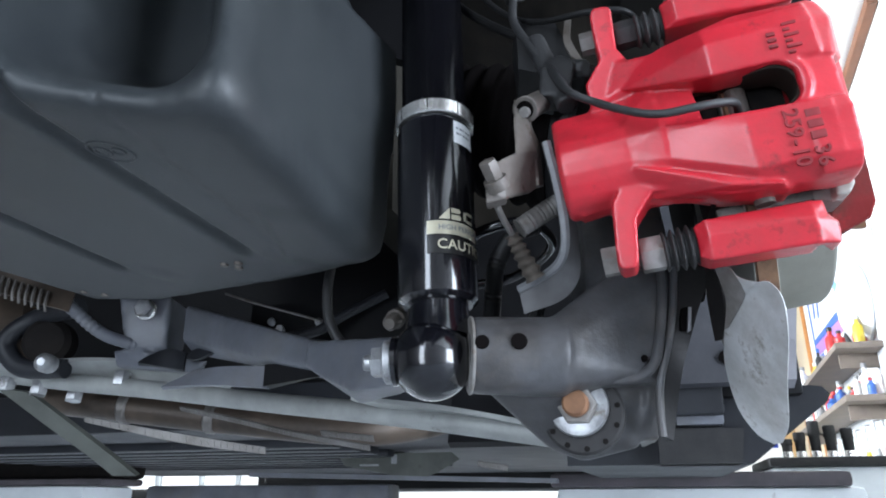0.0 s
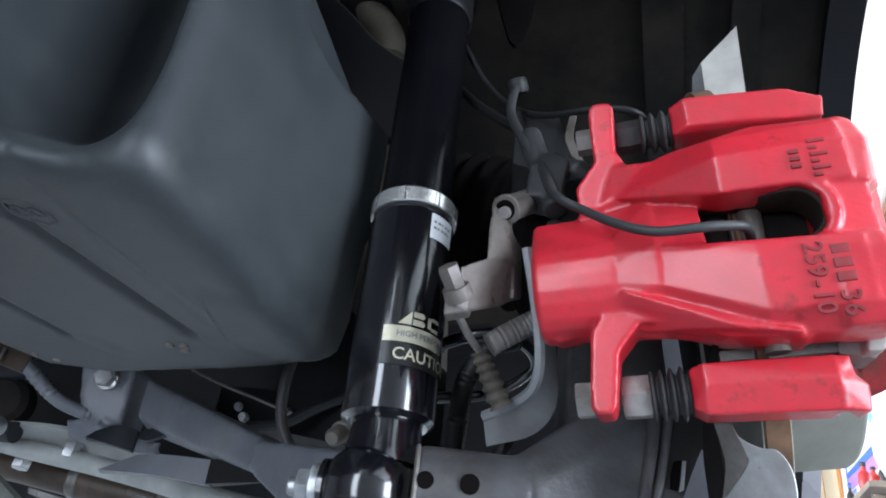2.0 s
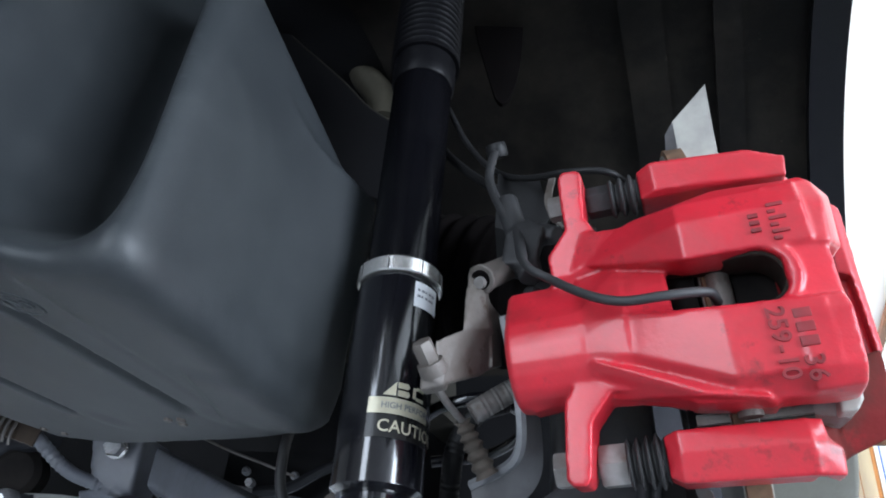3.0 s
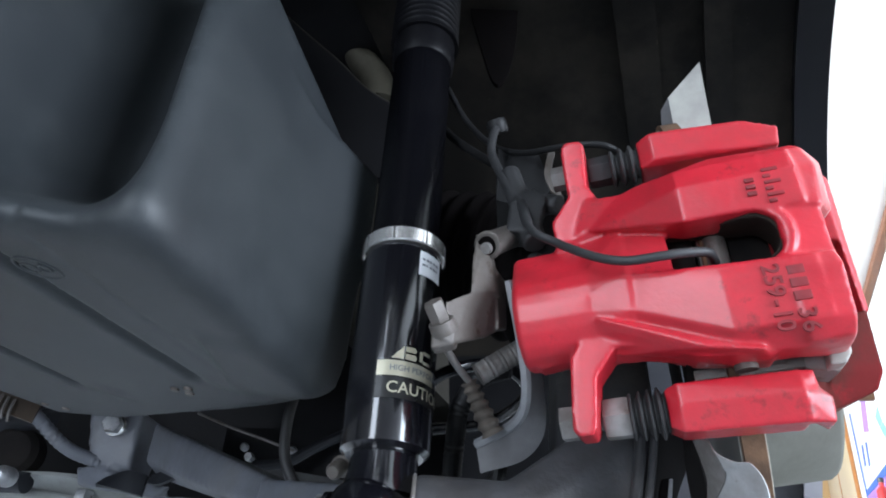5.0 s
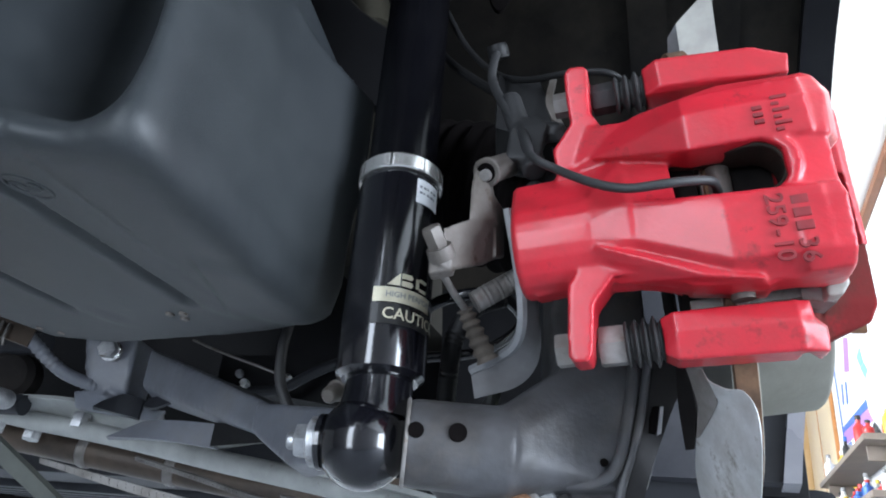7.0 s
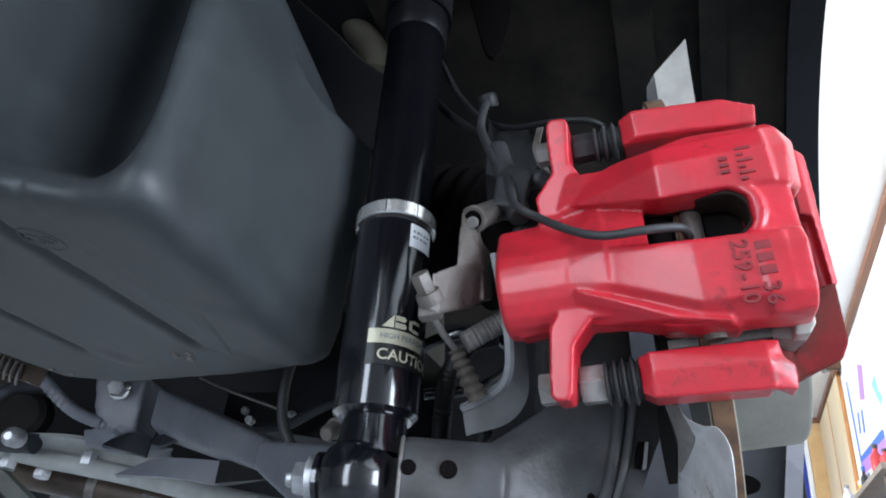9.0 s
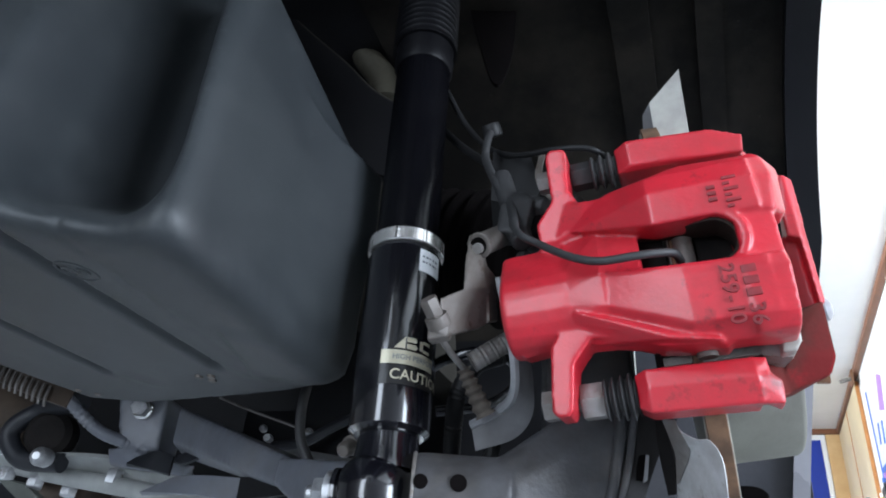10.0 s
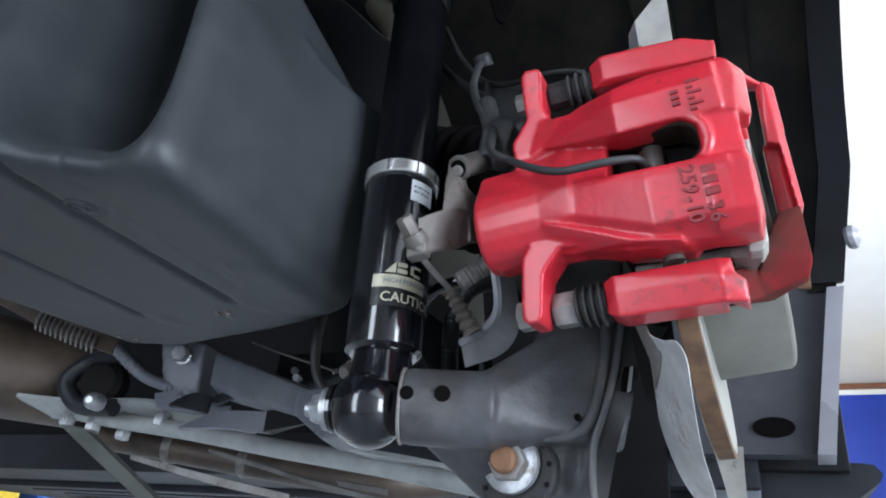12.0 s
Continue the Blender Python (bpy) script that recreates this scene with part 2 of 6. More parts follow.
def solo(name, bm, material, label, category, kind="", group="", m=None, smooth=35, metres=True):
    """A thing that is one mesh."""
    full = (Matrix.Identity(4) if metres else PLAN) @ (m if m is not None else Matrix.Identity(4))
    return tagged(new(name, finish(name, bm, material, full, smooth)), label, category, group, kind)


def cast(ob, voxel, rounds=6):
    """Fuses the overlapping pieces of a mesh into one rounded casting."""
    re = ob.modifiers.new("fuse", "REMESH")
    re.mode, re.voxel_size, re.use_smooth_shade = "VOXEL", voxel, True
    sm = ob.modifiers.new("round", "SMOOTH")
    sm.factor, sm.iterations = 0.5, rounds
    return ob


def hull(bm, points):
    vs = [bm.verts.new(p) for p in points]
    res = bmesh.ops.convex_hull(bm, input=vs)
    bmesh.ops.delete(bm, geom=[v for v in vs if not v.link_faces], context="VERTS")
    return bm


def prism(bm, outline, y0, y1, taper=0.0):
    """Extrudes an outline in (x, z) between two depths; the near face may be drawn in by taper."""
    cx = sum(p[0] for p in outline) / len(outline)
    cz = sum(p[1] for p in outline) / len(outline)
    near = []
    for x, z in outline:
        d = Vector((x - cx, z - cz))
        d = d * (1 - taper / max(d.length, 1e-6))
        near.append(bm.verts.new((cx + d.x, y0, cz + d.y)))
    far = [bm.verts.new((x, y1, z)) for x, z in outline]
    bm.faces.new(near)
    bm.faces.new(far[::-1])
    for i in range(len(outline)):
        j = (i + 1) % len(outline)
        bm.faces.new((near[j], near[i], far[i], far[j]))
    return bm


def box(bm, lo, hi, bevel=0.0, m=None):
    geom = bmesh.ops.create_cube(bm, size=1.0)
    vs = geom["verts"]
    for v in vs:
        v.co = Vector([lo[i] + (v.co[i] + 0.5) * (hi[i] - lo[i]) for i in range(3)])
    if bevel:
        es = list({e for v in vs for e in v.link_edges})
        r = bmesh.ops.bevel(bm, geom=es, offset=bevel, segments=2, affect="EDGES", profile=0.6)
        vs = list({v for f in r["faces"] for v in f.verts} | {v for v in vs if v.is_valid})
    if m is not None:
        bmesh.ops.transform(bm, matrix=m, verts=vs)
    return bm


def frame_on(axis, hint=(0, 0, 1)):
    """A rotation whose z runs along axis."""
    z = Vector(axis).normalized()
    x = Vector(hint).cross(z)
    if x.length < 1e-4:
        x = Vector((1, 0, 0)).cross(z)
    x.normalize()
    return Matrix((x, z.cross(x), z)).transposed().to_4x4()


def lathe(bm, start, end, rings, sides=48):
    """A turned body: rings of (share of the way from start to end, radius); a radius of None closes at the axis."""
    start, end = Vector(start), Vector(end)
    rot = frame_on(end - start)
    length = (end - start).length
    loops = []
    for s, r in rings:
        loops.append([bm.verts.new(start + rot @ Vector((r * math.cos(2 * math.pi * i / sides), r * math.sin(2 * math.pi * i / sides), s * length))) for i in range(sides)])
    for a, b in zip(loops, loops[1:]):
        for i in range(sides):
            j = (i + 1) % sides
            bm.faces.new((a[i], a[j], b[j], b[i]))
    bm.faces.new(loops[0][::-1])
    bm.faces.new(loops[-1])
    return bm


def hexagon(bm, start, end, radius):
    return lathe(bm, start, end, [(0, radius * 0.93), (0.08, radius), (0.9, radius), (1, radius * 0.9)], 6)


def smooth_path(points, steps=8):
    pts = [Vector(p) for p in points]
    pts = [pts[0] * 2 - pts[1]] + pts + [pts[-1] * 2 - pts[-2]]
    out = []
    for i in range(1, len(pts) - 2):
        p0, p1, p2, p3 = pts[i - 1:i + 3]
        for s in range(steps):
            t = s / steps
            out.append(0.5 * ((2 * p1) + (p2 - p0) * t + (2 * p0 - 5 * p1 + 4 * p2 - p3) * t * t + (3 * p1 - p0 - 3 * p2 + p3) * t ** 3))
    out.append(pts[-2])
    return out


def tube(bm, points, radius, sides=12, steps=8, ripple=0.0, waves=0):
    """A pipe along a smooth path; ripple gives it corrugations."""
    path_ = smooth_path(points, steps)
    loops, hint = [], Vector((0, 0, 1))
    total = len(path_) - 1
    side = None
    for i, p in enumerate(path_):
        d = (path_[min(i + 1, total)] - path_[max(i - 1, 0)]).normalized()
        if side is None:
            side = d.cross(hint if abs(d.z) < 0.9 else Vector((1, 0, 0))).normalized()
        side = (side - d * side.dot(d)).normalized()
        up = d.cross(side)
        r = radius(i / total) if callable(radius) else radius
        if ripple:
            r += ripple * math.cos(2 * math.pi * waves * i / total)
        loops.append([bm.verts.new(p + (side * math.cos(2 * math.pi * k / sides) + up * math.sin(2 * math.pi * k / sides)) * r) for k in range(sides)])
    for a, b in zip(loops, loops[1:]):
        for k in range(sides):
            j = (k + 1) % sides
            bm.faces.new((a[k], a[j], b[j], b[k]))
    bm.faces.new(loops[0][::-1])
    bm.faces.new(loops[-1])
    return bm


def strip(bm, left, right, thick, steps=6):
    """A bent plate between two smooth edges."""
    a, b = smooth_path(left, steps), smooth_path(right, steps)
    rows = []
    for i in range(len(a)):
        along = a[min(i + 1, len(a) - 1)] - a[max(i - 1, 0)]
        nrm = along.cross(b[i] - a[i]).normalized() * thick * 0.5
        rows.append([bm.verts.new(p) for p in (a[i] - nrm, b[i] - nrm, b[i] + nrm, a[i] + nrm)])
    for r, s in zip(rows, rows[1:]):
        for k in range(4):
            j = (k + 1) % 4
            bm.faces.new((r[k], r[j], s[j], s[k]))
    bm.faces.new(rows[0][::-1])
    bm.faces.new(rows[-1])
    return bm


def text_mesh(words, size, depth=0.0, align="CENTER"):
    """A bmesh of words in the built-in font, in the x-y plane."""
    data = bpy.data.curves.new("words", "FONT")
    data.body, data.size, data.align_x, data.align_y, data.extrude, data.offset = words, size, align, "CENTER", depth, size * 0.012
    data.resolution_u = 3
    ob = new("words", data)
    deps = bpy.context.evaluated_depsgraph_get()
    me = bpy.data.meshes.new_from_object(ob.evaluated_get(deps))
    bm = bmesh.new()
    bm.from_mesh(me)
    bpy.data.objects.remove(ob)
    bpy.data.meshes.remove(me)
    bpy.data.curves.remove(data)
    return bm


def bm_new():
    return bmesh.new()

# ---- the workshop: floor, walls, ceiling ----
CEILING, WALL_R, WALL_L, WALL_F, WALL_B = 3.6, 1.608, -4.6, 9.4, -2.6
SKEW = 0.0624   # the side wall draws in towards the bay
BAY = 4.42   # inner face of the bay's side wall


def slab(name, a0, a1, f0, f1, z0, z1, material, kind="structure", label="", category=""):
    bm = box(bm_new(), (a0, f0, z0), (a1, f1, z1))
    m = Matrix((OUT, AHEAD, UP)).transposed().to_4x4()
    return solo(name, bm, material, label, category or name.split("_")[0], kind, m=m)


CARM = Matrix((OUT, AHEAD, UP)).transposed().to_4x4()
SIDEM = CARM @ Matrix(((1, SKEW, 0, -SKEW * WALL_F), (0, 1, 0, 0), (0, 0, 1, 0), (0, 0, 0, 1)))


def side(a, f, z):
    """A place on or near the skewed side wall."""
    return car(a + SKEW * (f - WALL_F), f, z)


slab("floor", WALL_L - 0.2, BAY + 0.2, WALL_B - 3, WALL_F + 0.2, -0.15, 0.0, CONCRETE, label="stained grey concrete workshop floor")
slab("ceiling", WALL_L - 0.2, BAY + 0.2, WALL_B - 0.2, WALL_F + 0.2, CEILING, CEILING + 0.12, PLASTER, label="white painted workshop ceiling")
slab("wall_front", WALL_L - 0.2, WALL_R + 0.16, WALL_F, WALL_F + 0.2, 0, CEILING, PLASTER, label="white plaster end wall")
for i, (f0, f1, z0, z1) in enumerate(((WALL_B, 5.3, 0, CEILING), (9.0, WALL_F, 0, CEILING), (5.3, 9.0, 0, 1.15), (5.3, 9.0, 2.0, CEILING))):
    slab("wall_left" if i == 0 else "wall_left_%d" % i, WALL_L - 0.2, WALL_L, f0, f1, z0, z1, GREY_WALL, label="grey painted side wall")
sash = tagged(new("window_1"), "long low workshop window with white painted bars", "window", kind="structure")
sash.location = car(WALL_L - 0.1, 7.15, 1.15)


def sash_bar(name, f0, f1, z0, z1, material):
    m = Matrix.Translation(-sash.location) @ CARM
    ob = new(name, finish(name, box(bm_new(), (WALL_L - 0.13, f0, z0), (WALL_L - 0.07, f1, z1), 0.004), material, m))
    ob.parent = sash


glow = bpy.data.materials.new("hazy daylight outside")
glow.use_nodes = True
glow.node_tree.nodes["Principled BSDF"].inputs["Base Color"].default_value = (0.8, 0.82, 0.85, 1)
glow.node_tree.nodes["Principled BSDF"].inputs["Emission Color"].default_value = (0.93, 0.97, 1.0, 1)
glow.node_tree.nodes["Principled BSDF"].inputs["Emission Strength"].default_value = 1.1
slab("backdrop", WALL_L - 1.6, WALL_L - 1.5, 4.0, 11.5, 0.0, 3.4, glow, label="hazy bright daylight outside the window", category="backdrop")
sash_bar("window_sill", 5.305, 8.995, 1.152, 1.19, LIFT)
sash_bar("window_frame", 5.305, 8.995, 1.965, 1.998, LIFT)
for f in (5.305, 6.0, 6.7, 7.4, 8.1, 8.955):
    sash_bar("window_frame", f, f + 0.04, 1.192, 1.963, LIFT)
solo("wall_right", box(bm_new(), (WALL_R, 0.6, 0), (WALL_R + 0.15, WALL_F, CEILING), 0, SIDEM), PLASTER, "white plaster wall with boards and posters", "wall", "structure")
slab("wall_bay", side(WALL_R, 0.6, 0).dot(OUT) + 0.155, BAY, 0.6, 0.75, 0, CEILING, PLASTER, label="white plaster return wall of the bay")
slab("wall_bay_side_rear", BAY, BAY + 0.2, WALL_B - 0.2, -2.55, 0, CEILING, GREY_WALL, label="grey painted wall beside the wide door")
slab("wall_bay_side_front", BAY, BAY + 0.2, -0.35, 0.75, 0, CEILING, GREY_WALL, label="grey painted wall beside the wide door")
slab("wall_bay_lintel", BAY, BAY + 0.2, -2.55, -0.35, 3.25, CEILING, GREY_WALL, label="grey painted lintel over the wide door")
slab("wall_back_left", WALL_L, -1.08, WALL_B - 0.2, WALL_B, 0, CEILING, GREY_WALL, label="grey wall beside the narrow back door")
slab("wall_back_right", -0.36, BAY, WALL_B - 0.2, WALL_B, 0, CEILING, GREY_WALL, label="grey wall beside the narrow back door")
slab("wall_back_lintel", -1.08, -0.36, WALL_B - 0.2, WALL_B, 3.52, CEILING, GREY_WALL, label="grey lintel over the narrow back door")


def carbox(bm, lo, hi, bevel=0.0):
    return box(bm, lo, hi, bevel, CARM)


# ---- fuel tank cover ----
tank = thing("tank_cover", (-0.25, 0.6, 1.515), "large grey grained plastic fuel tank cover under the car", "tank cover")


def floor_z(x, y):
    return 1.516 - 0.15 * (x + 0.2) - 0.05 * (y - 0.5)


def soft_max(p, q, k):
    """The greater of two fields, with a fillet of width k where they meet."""
    return np.maximum(p, q) + np.maximum(k - np.abs(p - q), 0) ** 2 / (4 * k)


def ramp(v):
    v = np.clip(v, 0, 1)
    return v * v * (3 - 2 * v)


def side_of(a, b, c, x, y, z):
    """Distance outside the plane through three points."""
    n = (Vector(b) - Vector(a)).cross(Vector(c) - Vector(a)).normalized()
    return n.x * (x - a[0]) + n.y * (y - a[1]) + n.z * (z - a[2])


def groove(x, y, start, end, width, deep):
    """A rounded groove along a line of the underside."""
    dx, dy = end[0] - start[0], end[1] - start[1]
    long = math.hypot(dx, dy)
    along = ((x - start[0]) * dx + (y - start[1]) * dy) / long
    off = np.abs((x - start[0]) * dy - (y - start[1]) * dx) / long
    return deep * (1 - ramp(off / width)) * (1 - ramp((along - long + 0.012) / 0.014))


def tank_field(x, y, z):
    """Below zero inside the moulding."""
    under = floor_z(x, y)
    under = under + groove(x, y, (-0.345, 0.22), (-0.172, 0.590), 0.012, 0.0075) + groove(x, y, (-0.470, 0.47), (-0.331, 0.691), 0.012, 0.0075)
    under = under + groove(x, y, (-0.245, 0.28), (-0.140, 0.556), 0.004, 0.0012)
    under = under - 0.0022 * (1 - ramp(np.hypot((x + 0.140) * 0.8, y - 0.578) / 0.022)) - 0.0022 * (1 - ramp(np.hypot((x + 0.292) * 0.8, y - 0.682) / 0.024))
    h = z - 1.513
    ridge, front = -0.124 - 0.133 * h, 0.340 + 0.215 * h
    pocket = ramp((ridge - x) / 0.062) * ramp((x + 0.300 + 0.10 * h) / 0.075) * ramp((z - floor_z(x, 0.36) + 0.012) / 0.120)
    wall = (front + 0.135 * pocket - y) / 1.25
    flank = 0.945 * (x + 0.1025) - 0.300 * (y - 0.4498) + 0.135 * (z - 1.6063)
    slope = 0.791 * (x + 0.0929) + 0.612 * (z - 1.7655)
    draft = -side_of((-0.165, 0.672, 1.505), (-0.046, 0.553, 1.497), (-0.09, 0.82, 1.64), x, y, z)
    back = np.maximum(draft, side_of((-0.165, 0.66, 1.5), (-0.33, 0.79, 1.5), (-0.33, 0.79, 2.0), x, y, z))
    back = np.maximum(back, side_of((-0.33, 0.79, 1.5), (-0.43, 0.835, 1.5), (-0.43, 0.835, 2.0), x, y, z))
    back = np.maximum(back, side_of((-0.43, 0.835, 1.5), (-0.60, 0.70, 1.5), (-0.60, 0.70, 2.0), x, y, z))
    main = soft_max(soft_max(wall, flank, 0.022), slope, 0.006)
    main = soft_max(soft_max(main, under - z, 0.032), back, 0.012)
    lug = 0.78 * (x + 0.0911) - 0.61 * (y - 0.503) + 0.10 * (z - 1.645)
    lug = soft_max(lug, 0.925 * (x + 0.043) - 0.37 * (y - 0.570) - 0.09 * (z - 1.645), 0.010)
    lug = soft_max(lug, 0.94 * (z - 1.717) + 0.34 * (y - 0.570), 0.005)
    lug = soft_max(np.maximum(np.maximum(lug, y - 0.576), 0.480 - y), soft_max(under - z, draft, 0.012), 0.020)
    body = np.minimum(main, np.maximum(lug, -0.14 - x))
    body = body - np.maximum(0.012 - np.abs(main - lug), 0) ** 2 / 0.048 * (x > -0.14)
    return np.maximum(body, np.maximum(z - 2.14, -0.585 - x))


def moulded(field, lo, hi, step):
    """A mesh round the inside of a field, one vertex in each cell that the surface crosses."""
    axes = [np.arange(lo[i], hi[i] + step, step) for i in range(3)]
    x, y, z = np.meshgrid(*axes, indexing="ij")
    f = field(x, y, z)
    dims = [n - 1 for n in f.shape]
    corners = [f[i:dims[0] + i, j:dims[1] + j, k:dims[2] + k] for i in (0, 1) for j in (0, 1) for k in (0, 1)]
    inside = sum((c < 0).astype(int) for c in corners)
    cell = np.argwhere((inside > 0) & (inside < 8))
    number = np.full(dims, -1)
    number[tuple(cell.T)] = np.arange(len(cell))
    total, count = np.zeros((len(cell), 3)), np.zeros(len(cell))
    for axis in range(3):
        others = [i for i in range(3) if i != axis]
        for u in (0, 1):
            for v in (0, 1):
                p = cell.copy()
                p[:, others[0]] += u
                p[:, others[1]] += v
                q = p.copy()
                q[:, axis] += 1
                fp, fq = f[tuple(p.T)], f[tuple(q.T)]
                hit = (fp < 0) != (fq < 0)
                share = np.where(hit, fp / np.where(hit, fp - fq, 1), 0)
                place = p.astype(float)
                place[:, axis] += share
                total[hit] += place[hit]
                count[hit] += 1
    verts = np.array(lo) + total / count[:, None] * step
    faces = []
    for axis in range(3):
        b, c = (axis + 1) % 3, (axis + 2) % 3
        near, far = [slice(None)] * 3, [slice(None)] * 3
        near[axis], far[axis] = slice(0, -1), slice(1, None)
        change = (f[tuple(near)] < 0) != (f[tuple(far)] < 0)
        e = np.argwhere(change)
        e = e[(e[:, b] > 0) & (e[:, c] > 0) & (e[:, b] < dims[b]) & (e[:, c] < dims[c])]
        ring = []
        for db, dc in ((0, 0), (-1, 0), (-1, -1), (0, -1)):
            p = e.copy()
            p[:, b] += db
            p[:, c] += dc
            ring.append(number[tuple(p.T)])
        faces.append(np.stack(ring, 1))
    bm = bm_new()
    made = [bm.verts.new(v) for v in verts.tolist()]
    for quad in np.concatenate(faces).tolist():
        bm.faces.new([made[i] for i in quad])
    return bm


bm = moulded(tank_field, (-0.60, 0.32, 1.46), (-0.02, 0.86, 2.16), 0.0045)
part("shell", bm, TANK, tank, smooth=60)
for x, y, r in [(-0.207, 0.622, 0.0042), (-0.191, 0.612, 0.0042), (-0.194, 0.625, 0.0042), (-0.430, 0.797, 0.0042), (-0.403, 0.795, 0.0042)]:
    bm = bm_new()
    z = floor_z(x, y)
    rim = [(0, r * 0.6), (0.3, r), (0.75, r), (1, r * 0.85)]
    lathe(bm, (x, y, z + 0.004), (x, y, z - 0.0022), rim, 20)
    part("plug", bm, LEVER, tank, "dusty screw head")
z = floor_z(-0.226, 0.421)
for rx, ry, dx in ((0.0165, 0.0125, 0), (0.006, 0.0055, -0.0065), (0.0045, 0.004, 0.006)):
    bm = bm_new()
    tube(bm, [(-0.226 + dx + rx * math.cos(k * math.pi / 8), 0.421 - dx * 0.3 + ry * math.sin(k * math.pi / 8), floor_z(-0.226 + dx + rx * math.cos(k * math.pi / 8), 0.421 + ry * math.sin(k * math.pi / 8)) + 0.0004) for k in range(17)], 0.0013, 8, 3)
    part("moulded_ring", bm, TANK, tank)

# ---- brake caliper ----
CX = Vector((0.952, -0.2856, 0.1102))
CZ = Vector((-0.1355, -0.0703, 0.9883))
CY = CZ.cross(CX)
CAL = Matrix.Translation((0.180, 0.400, 1.535)) @ Matrix((CX, CY, CZ)).transposed().to_4x4() @ Matrix.Diagonal((0.001, 0.001, 0.001, 1))
CAL0 = (0.18, 0.42, 1.45)


def cpart(name, bm, material, parent, label="", smooth=35):
    return part(name, bm, material, parent, label, CAL, smooth)


caliper = thing("brake_caliper", CAL0, "glossy red painted floating brake caliper with road dust", "brake caliper")
SLOT = (33.5, 5.0, 15.6)   # middle and radius of the rounded end of the pad window


def barrel(x, r, lift):
    """A ring of the piston barrel: round below, with a flat from its front crease up to the web."""
    turn = [(x, 12 + r * math.cos(radians(135 + 15 * k)), -12 + r * math.sin(radians(135 + 15 * k))) for k in range(16)]
    return turn + [(x, 7, 31 + lift), (x, 24, 34 + lift)]


bm = bm_new()
hull(bm, barrel(-106, 28.0, -3) + barrel(-103.5, 30.8, 0) + barrel(-60, 32.0, 1))
hull(bm, [(-100, 2, -34), (-78, 2, -34), (-97, 4, -44), (-80, 4, -42), (-97, 22, -44), (-80, 22, -42), (-100, 22, -30), (-76, 22, -30)])
# the body between the barrel and the window
hull(bm, barrel(-62, 31.5, 1) + [(-36, -22, -3), (-36, -21, -25), (-36, -8, -40), (-36, 14, -46), (-36, -3, 33), (-36, 20, 36)])
hull(bm, [(-62, 4, 33), (-62, -13, 6), (-40, -20, 0), (-11, -3, 28), (-11, -21, -5), (-11, 20, 30), (-11, 20, -5), (-62, 26, 34), (-62, 26, -10), (-30, 2, 40), (-12, 2, 42)])
hull(bm, [(-78, 4, 31), (-78, 24, 40), (-62, 4, 33), (-60, 26, 62), (-62, 3, 62), (-44, 0, 53), (-40, 16, 54), (-12, -12, 54), (-12, 14, 54), (-12, 4, 30), (-40, 0, 36)])
# the lower bar, bent where it meets the bridge
hull(bm, [(-37, -21, -3), (-37, -20.5, -25), (-37, -8, -40), (-37, 14, -46), (-37, 6, -3), (-11, -24.5, -6), (11, -27.5, -8.5), (11, -29, -18), (11, -27, -46), (11, -14, -56), (11, 8, -57), (11, 0, -8)])
hull(bm, [(11, -27.5, -8.5), (11, -29.2, -18), (11, -27.2, -46), (11, -14, -56), (11, 8, -57), (11, 0, -8), (34, -27.5, -10.5), (60, -27.5, -11), (60, -29.5, -19), (60, -27.5, -47), (60, -14, -57), (60, 8, -57.5), (60, 0, -9)])
# the upper bar
hull(bm, [(-8, -21, 26), (0, -25, 21), (34, -26, 20.5), (64, -26, 20)] + [(x, y, z) for x in (0, 64) for y, z in ((-27, 42), (-21, 56), (-9, 62), (8, 62), (0, 20.5))] + [(24, -11, 66), (24, 6, 66), (64, -10, 64), (-54, -2, 37), (-50, 0, 50), (-46, 6, 54), (-28, -12, 34), (-26, -8, 58)])
# the outer end: a recessed middle between two proud corners
hull(bm, [(x, y, z) for x in (47, 71) for y, z in ((-24.5 if x < 60 else -21, 24), (-25 if x < 60 else -21, -16), (26, 46), (26, -46))])
hull(bm, [(46, -26, 20), (72, -23, 18), (46, -27, 42), (75, -21, 43), (46, -21, 57), (73, -13, 60), (82, -6, 51), (80, -6, 20), (70, -9, 65), (46, -9, 63), (46, 8, 63), (81, 24, 50), (66, 26, 58), (78, 12, 20), (46, 8, 20)])
hull(bm, [(46, -27.5, -11), (69, -26, -10.5), (46, -29.6, -20), (71, -28.2, -20), (70, -26, -47), (46, -28.5, -46), (69, -20, -55), (46, -20, -56), (68, -8, -57.5), (46, 8, -57.5), (73, -14, -10), (74, 4, -42), (75, 4, -10), (71, 26, -55), (46, 8, -11)])
for k in range(15):
    a0, a1 = radians(-90 + 12 * k), radians(-78 + 12 * k)
    hull(bm, [(SLOT[0] + r * math.cos(a), y, SLOT[1] + r * math.sin(a)) for a in (a0, a1) for r in (SLOT[2], 21) for y in (-24.5 - 0.08 * r * math.cos(a), 2)])
hull(bm, [(62, 20, 42), (79, 20, 46), (62, 20, -46), (72, 20, -48), (64, 44, 30), (77, 44, 30), (64, 44, -34), (72, 44, -34)])
# the two guide arms and the rib that runs from the lower one
prism(bm, [(-54, -18), (-60, -22), (-77, -44), (-81, -84), (-78, -88), (-70, -88), (-67.5, -84), (-63, -56), (-50, -41), (-32, -44), (-8, -53), (30, -58), (36, -52), (0, -40), (-40, -20)], -11, 20, 0)
